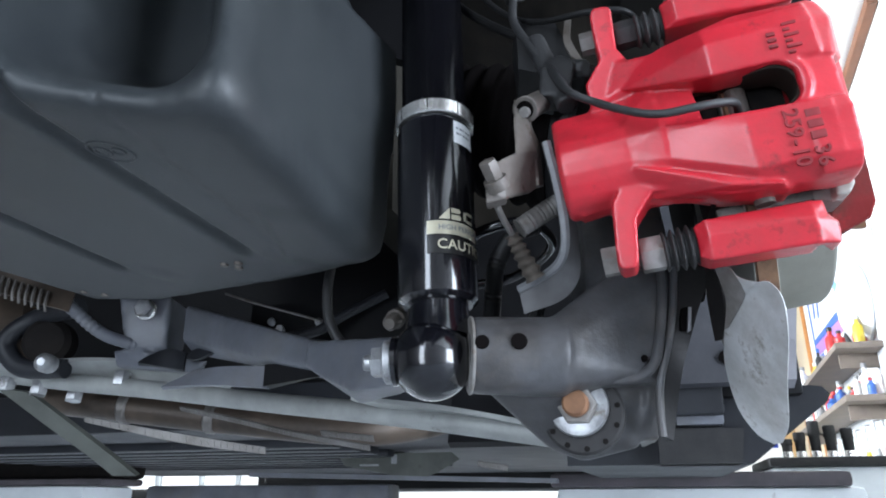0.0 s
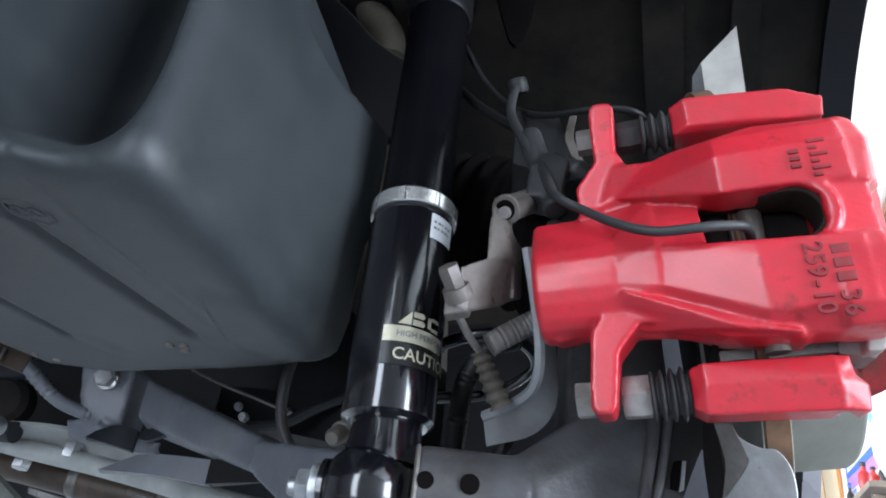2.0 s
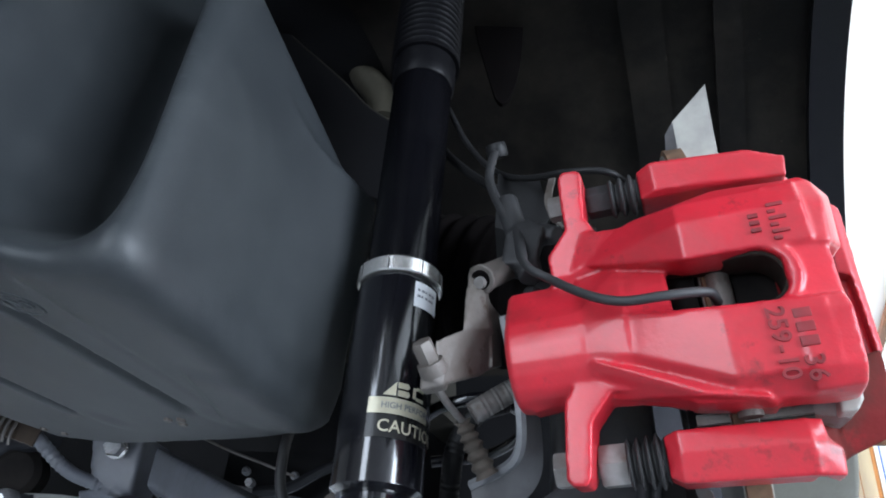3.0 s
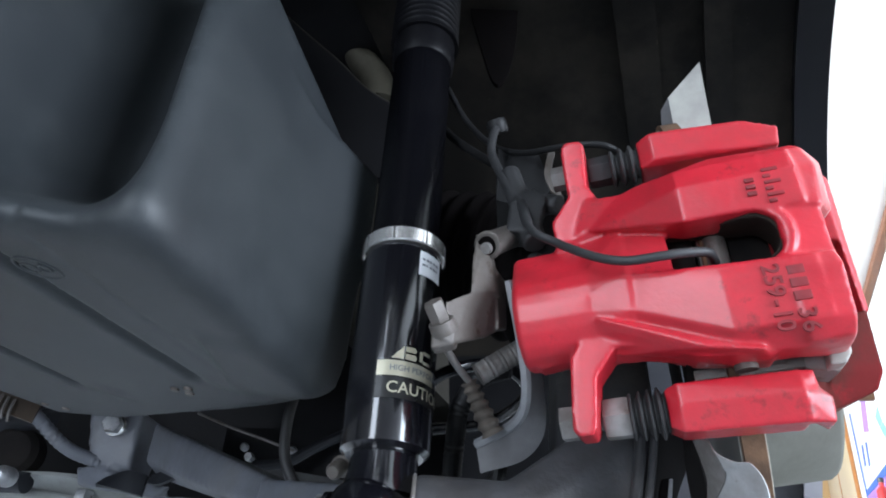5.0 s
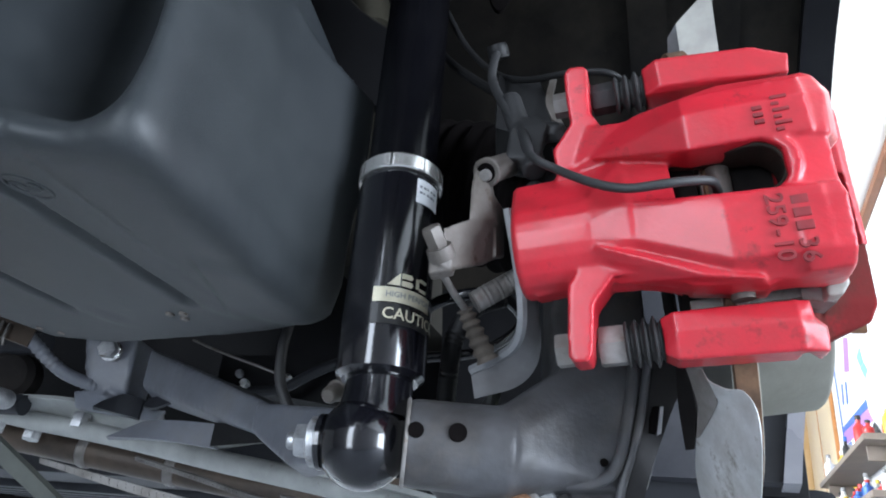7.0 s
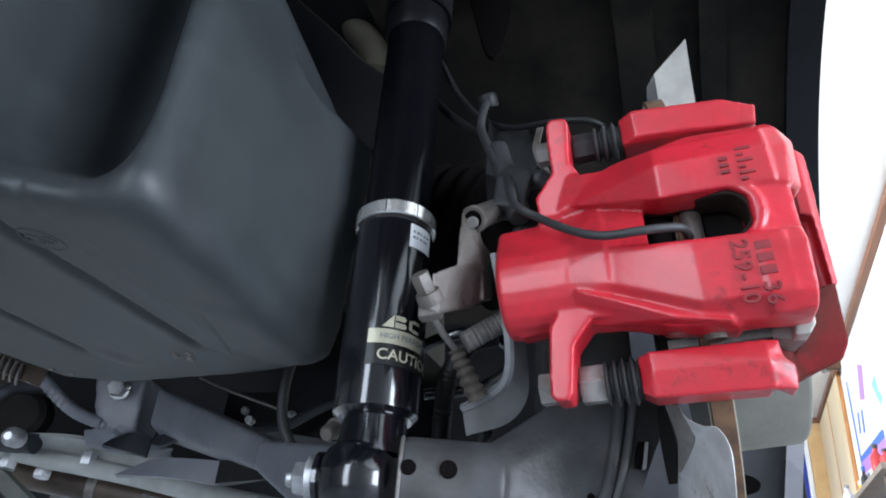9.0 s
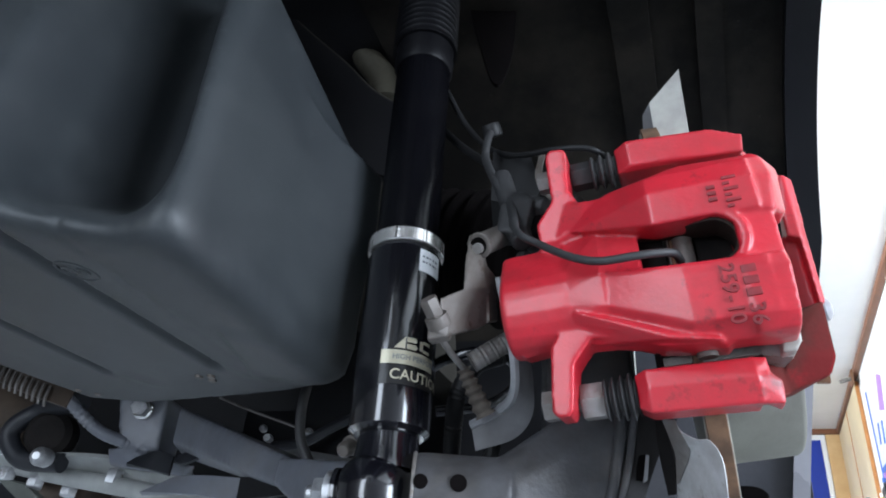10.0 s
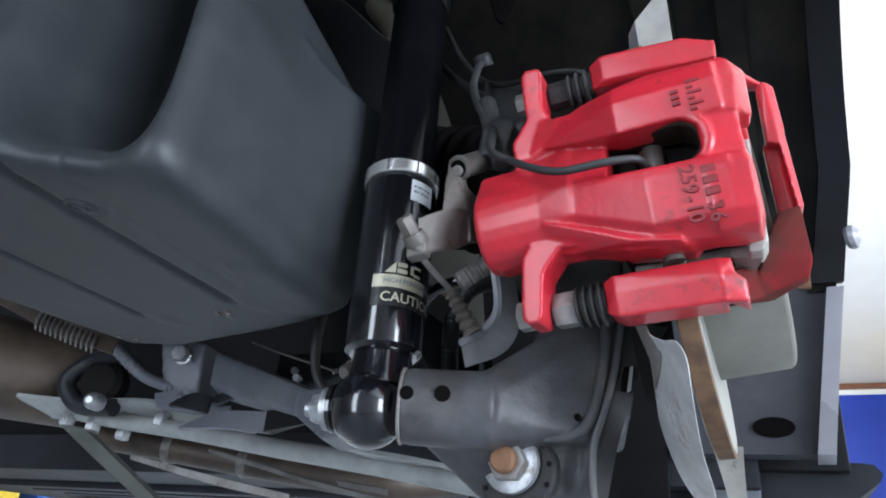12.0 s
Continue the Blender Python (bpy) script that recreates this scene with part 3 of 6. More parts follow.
prism(bm, [(-30, 40), (-30, 58), (-45, 60), (-51, 72), (-48.5, 103), (-51, 107), (-61, 108), (-64, 102), (-64.5, 86), (-64, 66), (-77, 50), (-76, 34)], 1, 26, 0)
hull(bm, [(-66, -12, -28), (-57, -19, -25.5), (-48, -20.5, -30), (-2, -23.5, -52.5), (26, -22, -57.5), (-66, 0, -30), (-50, 0, -44), (30, 0, -59), (-40, -8, -24), (24, -16, -52)])
housing = cpart("housing", bm, RED, caliper, smooth=0)
cast(housing, 0.00085, 7)
bm = bm_new()
for k in range(18):
    a0, a1 = radians(-90 + 10 * k), radians(-80 + 10 * k)
    hull(bm, [(SLOT[0] + r * math.cos(a), y, SLOT[1] + r * math.sin(a)) for a in (a0, a1) for r in (13.4, 16.0) for y in (-21.5, 6)])
hull(bm, [(x, y, z) for x, y, z in ((-10, -3, 24.2), (34, -21.5, 18.6), (34, -21.5, 21.0), (-10, -3, 26.4), (-10, 8, 24.2), (34, 8, 18.6), (34, 8, 21.0), (-10, 8, 26.4))])
hull(bm, [(-11, -17, -7.0), (34, -21, -11.0), (34, -21, -10.0), (-11, -17, -6.0), (-11, 6, -7.0), (34, 6, -11.0), (34, 6, -10.0), (-11, 6, -6.0)])
cast(cpart("slot_wall", bm, GRIME, housing, "dark grimy bare wall of the pad window", 0), 0.0008, 1)
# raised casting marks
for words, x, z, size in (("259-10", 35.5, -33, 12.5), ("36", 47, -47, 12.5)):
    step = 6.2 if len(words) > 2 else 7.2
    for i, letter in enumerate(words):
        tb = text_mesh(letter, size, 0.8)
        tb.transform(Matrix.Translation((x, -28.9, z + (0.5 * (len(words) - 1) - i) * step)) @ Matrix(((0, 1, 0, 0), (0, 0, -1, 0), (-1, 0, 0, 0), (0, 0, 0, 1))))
        cpart("casting_digit", tb, RED_SHADED, housing, "raised casting character", 0)
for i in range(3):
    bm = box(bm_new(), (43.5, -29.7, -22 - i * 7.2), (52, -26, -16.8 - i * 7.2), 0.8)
    cpart("casting_mark", bm, RED_SHADED, housing)
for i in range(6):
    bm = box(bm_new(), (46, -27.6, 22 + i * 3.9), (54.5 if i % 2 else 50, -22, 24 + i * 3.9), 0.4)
    cpart("casting_mark", bm, RED_SHADED, housing)
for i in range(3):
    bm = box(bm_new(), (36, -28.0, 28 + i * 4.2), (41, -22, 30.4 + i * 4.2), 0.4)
    cpart("casting_mark", bm, RED_SHADED, housing)
# carrier with its two sleeves
bm = bm_new()
hull(bm, [(-29, 6, -65), (-29, 6, -86), (-29, 32, -65), (-29, 32, -86), (-22, 2, -63), (-22, 0, -74), (-22, 4, -90), (-22, 34, -90), (-22, 34, -63),
          (42, 3, -64), (42, -1, -76), (42, 3, -92), (42, 34, -92), (42, 34, -64)])
hull(bm, [(40, 3, -72), (49, 4, -74), (55, 6, -80), (54, 8, -93), (40, 3, -92), (40, 34, -70), (49, 34, -74), (55, 34, -80), (54, 34, -93), (40, -1, -78)])
hull(bm, [(40, 3, -64), (49, 5, -65), (49.5, 5, -74), (40, 0, -76), (49, 30, -65), (40, 30, -64), (49.5, 30, -74), (40, 30, -76)])
hull(bm, [(-15, 12, 82), (-15, 12, 102), (-15, 36, 102), (-15, 36, 82), (-6, 8, 105), (-6, 7, 84), (50, 8, 100), (71, 10, 91), (69, 10, 78), (20, 7, 84), (50, 38, 99), (71, 38, 90), (69, 38, 79), (-6, 38, 104), (-6, 38, 84)])
# the bridge outside the pads: an upper leg, a thin web beside a notch, a broad lower foot
hull(bm, [(30, 30, 84), (68, 30, 84), (30, 30, 98), (66, 30, 96), (94, 74, 84), (106, 78, 78), (90, 90, 90), (102, 88, 88)])
hull(bm, [(92, 62, 76), (98, 60, 79), (104, 63, 74), (104, 66, 40), (90, 60, 30), (98, 60, 27), (102, 84, 74), (102, 84, 30), (90, 84, 30)])
hull(bm, [(97.5, 60, 30), (103, 64, 40), (102.5, 66, -20), (98, 62, -22), (102, 86, 36), (102, 86, -20), (97, 84, 30), (97, 84, -20)])
hull(bm, [(88, 72, 34), (99, 72, 34), (99, 72, -30), (86, 72, -30), (88, 84, 34), (99, 84, 34), (99, 84, -30), (86, 84, -30)])
carrier = cpart("carrier", bm, RED, caliper, "red carrier bracket with dusty edges", 0)
cast(carrier, 0.0009, 2)
bm = bm_new()
hull(bm, [(84, 58, -24), (100, 62, -20), (99, 66, -58), (94, 70, -68), (62, 56, -80), (66, 48, -58), (84, 84, -24), (99, 86, -20), (95, 90, -66), (70, 88, -76)])
hull(bm, [(30, 32, -66), (50, 32, -66), (30, 32, -88), (48, 32, -88), (64, 52, -58), (64, 56, -80), (72, 84, -58), (72, 88, -76)])
cast(cpart("carrier_foot", bm, RED_WORN, carrier, "browned lower foot of the carrier", 0), 0.0009, 4)
for zc, yc, x0, x1, n in ((-76, 17, -50, -29, 4), (92, 23, -34, -15, 3)):
    bm = bm_new()
    rings = []
    for i in range(n * 6 + 1):
        s = i / (n * 6)
        rings.append((s, ((13.2 if zc < 0 else 12.0) + 2.5 * math.sin(s * n * 2 * math.pi)) * (1 - 0.12 * (1 - s))))
    lathe(bm, (x0, yc, zc), (x1, yc, zc), rings, 28)
    cpart("rubber_boot", bm, RUBBER, caliper)
    bm = bm_new()
    hexagon(bm, (x0 - 15, yc, zc), (x0 + 1, yc, zc), 12.5 if zc < 0 else 10.5)
    cpart("guide_nut", bm, BRACKET if zc < 0 else RUBBER, caliper)
    bm = bm_new()
    bx = -80 if zc < 0 else -64
    hexagon(bm, (bx - 10, yc - 2, zc), (bx + 2, yc - 2, zc), 10.5 if zc < 0 else 8.5)
    lathe(bm, (bx - 2, yc - 2, zc), (x0, yc, zc), [(0, 6), (1, 6)], 16)
    cpart("guide_bolt", bm, BRACKET, caliper)
# pads in the window, with their clips
# the outer pad is widened as dark fill for the window's shaded inside
for x0, x1, lo, hi in ((-14, 5, -52, 52), (24.5, 60, -52, 52)):
    bm = bm_new()
    box(bm, (x0, 14, lo), (x1, 70, hi), 1.2)
    cpart("brake_pad", bm, PAD, caliper, "dark worn pad with backing plate")
bm = bm_new()
box(bm, (-10, 26, -58), (58, 32, -52), 0.8)
box(bm, (14, 20, -60), (22, 40, -48), 1.0)
cpart("pad_spring", bm, BRACKET, caliper, "dull steel pad spring clip")
bm = bm_new()
hull(bm, [(50, 24, -54), (69, 25, -53), (50, 26, -59), (67, 27, -63), (63, 44, -65), (52, 44, -62), (69, 44, -54)])
cpart("pad_shim", bm, BRACKET, caliper, "bright steel pad shim")
bm = bm_new()
lathe(bm, (17, 8, -60), (17, 8, 60), [(0, 6.5), (1, 6.5)], 20)
cpart("retaining_pin", bm, LEVER, caliper, "brownish steel retaining pin")

bm = bm_new()
hull(bm, [(x, y, z) for x, z in ((66, 14), (76, 14), (74, -30), (72.5, -56), (68, -62), (60, -62)) for y in (13, 40)])
cast(cpart("outer_pad_plate", bm, TAB, caliper, "pale bare outer pad plate", 0), 0.0008, 4)
bm = bm_new()
hull(bm, [(97, y, 9) for y in (90.5, 96)] + [(105.3, y, 7) for y in (90.5, 96)] + [(96, y, -70) for y in (90.5, 96)] + [(88, y, -69) for y in (90.5, 96)])
cpart("bare_face", bm, BOLT_RUST, carrier, "rusty machined face of the carrier")

# ---- brake disc ----
disc = thing("brake_disc", CAL0, "brake disc with a rusty rim and grey hat", "brake disc")
DY, DZ = 190, 10
bm = bm_new()
lathe(bm, (8, DY, DZ), (22, DY, DZ), [(0, 178), (0.06, 181), (0.94, 181), (1, 178)], 128)
ring = cpart("rim", bm, RUST, disc, "brown rusted disc edge")
bm = bm_new()
lathe(bm, (21.8, DY, DZ), (22.6, DY, DZ), [(0, 177.5), (1, 176.5)], 96)
cpart("outer_face", bm, DISC_FACE, disc)
bm = bm_new()
lathe(bm, (7.2, DY, DZ), (8.2, DY, DZ), [(0, 176.5), (1, 177.5)], 96)
cpart("inner_face", bm, DISC_FACE, disc)
bm = bm_new()
lathe(bm, (20, DY, DZ), (82, DY, DZ), [(0, 118), (0.93, 116), (0.98, 114), (1, 111)], 96)
cpart("hat", bm, HAT, disc)
for i in range(4):
    a = i * math.pi / 2 + 0.5
    bm = bm_new()
    lathe(bm, (80, DY + 70 * math.cos(a), DZ + 70 * math.sin(a)), (83, DY + 70 * math.cos(a), DZ + 70 * math.sin(a)), [(0, 9), (1, 9)], 16)
    cpart("stud_hole", bm, RUBBER, disc)

# ---- dust shield ----
shield = thing("dust_shield", CAL0, "dull galvanised brake dust shield bent around the disc", "dust shield")
bm = bm_new()
strip(bm, [(-18, 40, -88), (-15.5, 46, -100), (-14, 54, -110), (-15, 62, -117), (-17, 74, -127.5), (-20, 96, -150), (-16, 118, -181), (-7, 122, -202), (2, 116, -210.6)], [(-10, 30, -92.4), (-7.8, 24, -99.8), (-0.2, 15, -106.5), (7.7, 11, -109.2), (12.1, 8, -121.4), (10.8, 14, -143), (8.1, 42, -171.3), (8.3, 75, -196.6), (5.4, 98, -209.3)], 0.5, 10)
cpart("lower_flange", bm, ALUMINIUM, shield)
# overlay strip in a darker brown grey than the flange
bm = bm_new()
strip(bm, [(-18.2, 38.4, -88), (-15.7, 44.4, -100), (-14.2, 52.4, -110), (-15.2, 60.4, -117), (-17.2, 72.4, -127.5)], [(-10, 28.4, -92.2), (-8.4, 24.2, -99.9), (-5.2, 29.0, -107.8), (-5.6, 38.0, -113.6), (-15.5, 68.6, -127.2)], 0.5, 10)
cpart("darker_neck", bm, BRACKET, shield, "darker brown neck of the shield")
# black strip that stands for the shaded gap beside the neck
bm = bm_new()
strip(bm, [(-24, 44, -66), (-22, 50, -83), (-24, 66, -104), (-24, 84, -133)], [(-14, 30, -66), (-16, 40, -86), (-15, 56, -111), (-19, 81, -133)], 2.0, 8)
cpart("shade_strip", bm, PAD, shield, "black strip for the shaded gap beside the shield")
bm = bm_new()
strip(bm, [(2.9, 232, -158), (5.5, 230, -180), (7.6, 228, -205)], [(27.2, 232, -160), (24.0, 230, -182), (21.5, 228, -205)], 1.2, 8)
cpart("far_flange", bm, TAB, shield, "pale inner side of the shield's far flange")
bm = bm_new()
strip(bm, [(18, 100, 120), (19, 84, 146), (20, 80, 178)], [(44, 90, 120), (45, 78, 144), (49, 78, 203)], 2.0)
cpart("upper_tab", bm, TAB, shield)
# left facet of the tab, its shade put into a darker sheet colour
bm = bm_new()
strip(bm, [(8, 106, 120), (10, 90, 146), (13, 84, 170)], [(18.2, 100, 120), (19.2, 84, 146), (20.2, 80, 178)], 2.0)
cpart("tab_return", bm, PLATE, shield, "dark bent return of the tab")
# backing plate in black, the shade of the gap put into its colour
bm = bm_new()
lathe(bm, (-16, DY, DZ), (-13.5, DY, DZ), [(0, 98), (1, 98)], 64)
cpart("backing_plate", bm, PAD, shield)

# ---- coilover damper ----
LOW, TOP = Vector((-0.0035, 0.522, 1.44)), Vector((-0.0135, 0.556, 1.847))
AXIS = (TOP - LOW).normalized()


def on_axis(z):
    """The point of the damper's axis at a height."""
    return LOW + AXIS * ((z - LOW.z) / AXIS.z)


damper = thing("coilover_damper", (-0.008, 0.515, 1.37), "gloss black coilover damper with a polished lock collar", "shock absorber")
bm = bm_new()
lathe(bm, on_axis(1.442), on_axis(1.602), [(0, 0.0270), (0.02, 0.0313), (0.028, 0.0316), (0.5, 0.0319), (0.97, 0.0322), (1, 0.031)], 64)
lower = part("lower_mount", bm, GLOSS, damper)
bm = bm_new()
lathe(bm, on_axis(1.415), on_axis(1.4495), [(0, 0.0270), (0.25, 0.0258), (0.5, 0.0240), (1, 0.0236)], 48)
part("neck", bm, GLOSS, damper)
bm = bm_new()
lathe(bm, on_axis(1.603), on_axis(1.6160), [(0, 0.0332), (0.06, 0.0342), (0.92, 0.0342), (1, 0.0334)], 72)
collar = part("lock_collar", bm, CHROME, damper, "polished steel lock collar")
rot = frame_on(AXIS)
# thin black strips painted on for the collar's dark upright reflections
for i in range(8):
    a = i * math.pi / 4 + 0.34
    m = Matrix.Translation(on_axis(1.6095)) @ rot @ Matrix.Rotation(a, 4, "Z")
    bm = box(bm_new(), (0.0335, -0.0006, -0.0062), (0.0344, 0.0006, 0.0062), 0.0003)
    part("collar_streak", bm, BLACK_PRINT, collar, m=m)
bm = bm_new()
rings, n = [], 150
for i in range(n + 1):
    s = i / n
    rings.append((s, 0.0278 + (0.00045 if i % 2 else -0.00045)))
lathe(bm, on_axis(1.61), on_axis(1.86), rings, 48)
part("threaded_body", bm, THREAD, damper, "black fine-threaded tube", smooth=70)
bm = bm_new()
lathe(bm, on_axis(1.835), on_axis(1.868), [(0, 0.029), (0.1, 0.031), (0.5, 0.0315), (0.55, 0.030), (1, 0.0315)], 48)
part("boot_collar", bm, BOOT, damper)
bm = bm_new()
rings, n = [], 22
for i in range(n * 8 + 1):
    s = i / (n * 8)
    rings.append((s, 0.0325 + 0.0026 * math.cos(s * n * 2 * math.pi)))
lathe(bm, on_axis(1.866), on_axis(2.06), rings, 40)
part("bellows", bm, BOOT, damper)
EYEC, EAX = Vector((-0.008, 0.514, 1.399)), Vector((0.985, -0.10, 0.03)).normalized()
bm = bm_new()
lathe(bm, EYEC - EAX * 0.027, EYEC + EAX * 0.027, [(k / 20, math.sqrt(0.0305 ** 2 - (0.054 * (k / 20 - 0.5)) ** 2)) for k in range(21)], 56)
part("eye", bm, GLOSS, damper)
bm = bm_new()
lathe(bm, EYEC - EAX * 0.0305, EYEC - EAX * 0.025, [(0, 0.0165), (0.2, 0.0185), (0.8, 0.0185), (1, 0.017)], 40)
part("end_ring", bm, GLOSS, damper)
bm = bm_new()
lathe(bm, EYEC - EAX * 0.0365, EYEC - EAX * 0.029, [(0, 0.014), (0.2, 0.0165), (1, 0.0165)], 32)
part("washer", bm, ZINC, damper, "bright zinc washer")
bm = bm_new()
hexagon(bm, EYEC - EAX * 0.0455, EYEC - EAX * 0.036, 0.0118)
lathe(bm, EYEC - EAX * 0.052, EYEC - EAX * 0.045, [(0, 0.005), (0.2, 0.006), (1, 0.006)], 20)
part("mount_bolt", bm, ZINC, damper, "bright zinc mounting bolt")
bm = bm_new()
lathe(bm, EYEC + EAX * 0.0295, EYEC + EAX * 0.036, [(0, 0.022), (0.2, 0.0245), (1, 0.0245)], 40)
part("bushing", bm, RUBBER, damper)


def wrap(bm, z0, radius):
    """Rolls a flat print (x round, y up) on the damper's body; x = 0 faces the camera's side."""
    centre = on_axis(z0)
    ex = rot.to_3x3() @ Vector((1, 0, 0))
    ey = rot.to_3x3() @ Vector((0, 1, 0))
    ang0 = math.atan2(Vector((0.13, -0.99, 0)).dot(ey), Vector((0.13, -0.99, 0)).dot(ex))
    for v in bm.verts:
        a = ang0 + v.co.x / radius
        v.co = centre + AXIS * v.co.y + (ex * math.cos(a) + ey * math.sin(a)) * (radius + v.co.z)
    return bm


def flat(x0, x1, y0, y1, bm=None, z=0.0, thick=0.0003):
    """A thin curved label, cut in narrow strips so that it can be rolled."""
    bm = bm or bm_new()
    n = max(1, int((x1 - x0) / 0.0015))
    for i in range(n):
        a, b = x0 + (x1 - x0) * i / n, x0 + (x1 - x0) * (i + 1) / n
        vs = [bm.verts.new((x, y, z)) for x, y in ((a, y0), (b, y0), (b, y1), (a, y1))]
        bm.faces.new(vs)
    bmesh.ops.remove_doubles(bm, verts=bm.verts, dist=1e-6)
    return bm


BODY_R = 0.0319
part("label_band", wrap(flat(-0.0120, 0.036, -0.0057, 0.0057), 1.4955, BODY_R + 0.0003), GOLD, lower, "pale gold label band")
tb = text_mesh("HIGH PERFORMANCE", 0.0060, align="LEFT")
bmesh.ops.translate(tb, vec=(-0.003, 0, 0), verts=tb.verts)
part("label_print", wrap(tb, 1.4955, BODY_R + 0.0006), GREY_PRINT, lower, "small dark words on the gold band", smooth=0)
part("caution_field", wrap(flat(-0.0120, 0.036, -0.0080, 0.0078), 1.4815, BODY_R + 0.0003), BLACK_PRINT, lower)
tb = text_mesh("CAUTION", 0.0118, align="LEFT")
bmesh.ops.translate(tb, vec=(-0.0042, 0, 0), verts=tb.verts)
part("caution_print", wrap(tb, 1.4810, BODY_R + 0.0006), GOLD, lower, "pale gold capitals", smooth=0)
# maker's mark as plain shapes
bm = bm_new()
for pts in ([(-0.010, 0), (-0.001, 0), (-0.001, 0.010)], [(0.0002, 0), (0.008, 0), (0.0095, 0.0022), (0.008, 0.0044), (0.0002, 0.0044)], [(0.0002, 0.0058), (0.0075, 0.0058), (0.009, 0.0078), (0.0075, 0.010), (0.0002, 0.010)], [(0.0115, 0.001), (0.0145, 0.001), (0.0145, 0.009), (0.0115, 0.009)], [(0.0146, 0), (0.022, 0), (0.022, 0.0026), (0.0146, 0.0026)], [(0.0146, 0.0074), (0.022, 0.0074), (0.022, 0.010), (0.0146, 0.010)]):
    bm.faces.new([bm.verts.new((x + 0.0075, y, 0)) for x, y in pts])
bmesh.ops.subdivide_edges(bm, edges=bm.edges, cuts=2, use_grid_fill=True)
part("maker_mark", wrap(bm, 1.5028, BODY_R + 0.0004), GOLD, lower, "pale gold printed mark", smooth=0)
part("sticker", wrap(flat(0.0125, 0.036, -0.010, 0.0115), 1.585, BODY_R + 0.0003), PAPER, lower, "small white paper sticker")
bm = bm_new()
for i in range(2):
    for k in range(5):
        flat(0.0150 + k * 0.0036, 0.0150 + k * 0.0036 + (0.0022, 0.0028, 0.0016)[(k + i) % 3], 0.0035 - i * 0.0052, 0.0056 - i * 0.0052, bm)
part("sticker_print", wrap(bm, 1.585, BODY_R + 0.0006), GREY_PRINT, lower, smooth=0)

# ---- trailing arm ----
arm = thing("trailing_arm", (0.12, 0.54, 1.33), "dark e-coated pressed steel trailing arm, dusty, with drilled holes", "suspension arm")
bm = bm_new()
lathe(bm, (0.0195, 0.5075, 1.4012), (0.090, 0.5095, 1.4005), [(0, 0.0275), (0.06, 0.0285), (1, 0.029)], 48)
ring_ = [(0.080, 0.509 + 0.029 * math.cos(a_ * math.pi / 6), 1.4005 + 0.029 * math.sin(a_ * math.pi / 6)) for a_ in range(12)]
hull(bm, ring_ + [(0.150, 0.514, 1.440), (0.150, 0.512, 1.388), (0.125, 0.514, 1.460), (0.110, 0.512, 1.450), (0.15, 0.56, 1.45), (0.14, 0.56, 1.38)])
hull(bm, [(0.080, 0.482, 1.404), (0.080, 0.500, 1.428), (0.075, 0.50, 1.375), (0.104, 0.515, 1.448), (0.135, 0.520, 1.472), (0.186, 0.526, 1.476), (0.192, 0.528, 1.420), (0.182, 0.530, 1.385), (0.140, 0.512, 1.385), (0.08, 0.54, 1.43), (0.14, 0.60, 1.475), (0.19, 0.60, 1.475), (0.19, 0.60, 1.39), (0.08, 0.58, 1.38)])
hull(bm, [(0.165, 0.524, 1.475), (0.196, 0.545, 1.476), (0.166, 0.526, 1.41), (0.180, 0.545, 1.42), (0.156, 0.530, 1.38), (0.170, 0.545, 1.385), (0.150, 0.545, 1.345), (0.166, 0.548, 1.343), (0.20, 0.62, 1.47), (0.17, 0.62, 1.34)])
hull(bm, [(0.026, 0.520, 1.383), (0.070, 0.505, 1.380), (0.072, 0.550, 1.346), (0.085, 0.556, 1.336), (0.11, 0.562, 1.328), (0.15, 0.548, 1.338), (0.160, 0.540, 1.384), (0.10, 0.524, 1.384), (0.08, 0.60, 1.35), (0.16, 0.60, 1.35), (0.03, 0.56, 1.39), (0.12, 0.60, 1.40)])
hull(bm, [(0.12, 0.56, 1.56), (0.19, 0.56, 1.56), (0.12, 0.62, 1.56), (0.19, 0.62, 1.56), (0.115, 0.53, 1.45), (0.19, 0.53, 1.45), (0.12, 0.62, 1.42), (0.20, 0.62, 1.42)])
armbody = part("arm_body", bm, ARM, arm, smooth=0)
cast(armbody, 0.0015, 20)
bm = bm_new()
tube(bm, [(0.1712, 0.518, 1.474), (0.1705, 0.517, 1.455), (0.1661, 0.516, 1.4276), (0.1612, 0.514, 1.406), (0.1539, 0.513, 1.3924), (0.1399, 0.513, 1.3858), (0.1252, 0.513, 1.3841)], 0.0040, 12)
part("pressed_rib", bm, ARM, armbody)
# flange drawn in the darker copy, its shade painted in
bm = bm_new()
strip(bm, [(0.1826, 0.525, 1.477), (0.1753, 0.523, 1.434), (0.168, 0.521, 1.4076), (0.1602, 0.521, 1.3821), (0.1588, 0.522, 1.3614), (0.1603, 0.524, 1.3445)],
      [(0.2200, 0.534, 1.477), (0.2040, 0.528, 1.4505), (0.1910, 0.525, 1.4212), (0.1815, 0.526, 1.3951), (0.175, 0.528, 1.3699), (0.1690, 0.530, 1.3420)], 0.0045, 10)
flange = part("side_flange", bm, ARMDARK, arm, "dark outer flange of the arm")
bm = bm_new()
tube(bm, [(0.1836, 0.5215, 1.477), (0.1765, 0.519, 1.434), (0.1690, 0.517, 1.4076), (0.1612, 0.517, 1.3821), (0.1598, 0.519, 1.3614), (0.1608, 0.522, 1.3445)], 0.0030, 10)
part("flange_crease", bm, ARM, flange)
# end lip in a paler steel than the arm
bm = bm_new()
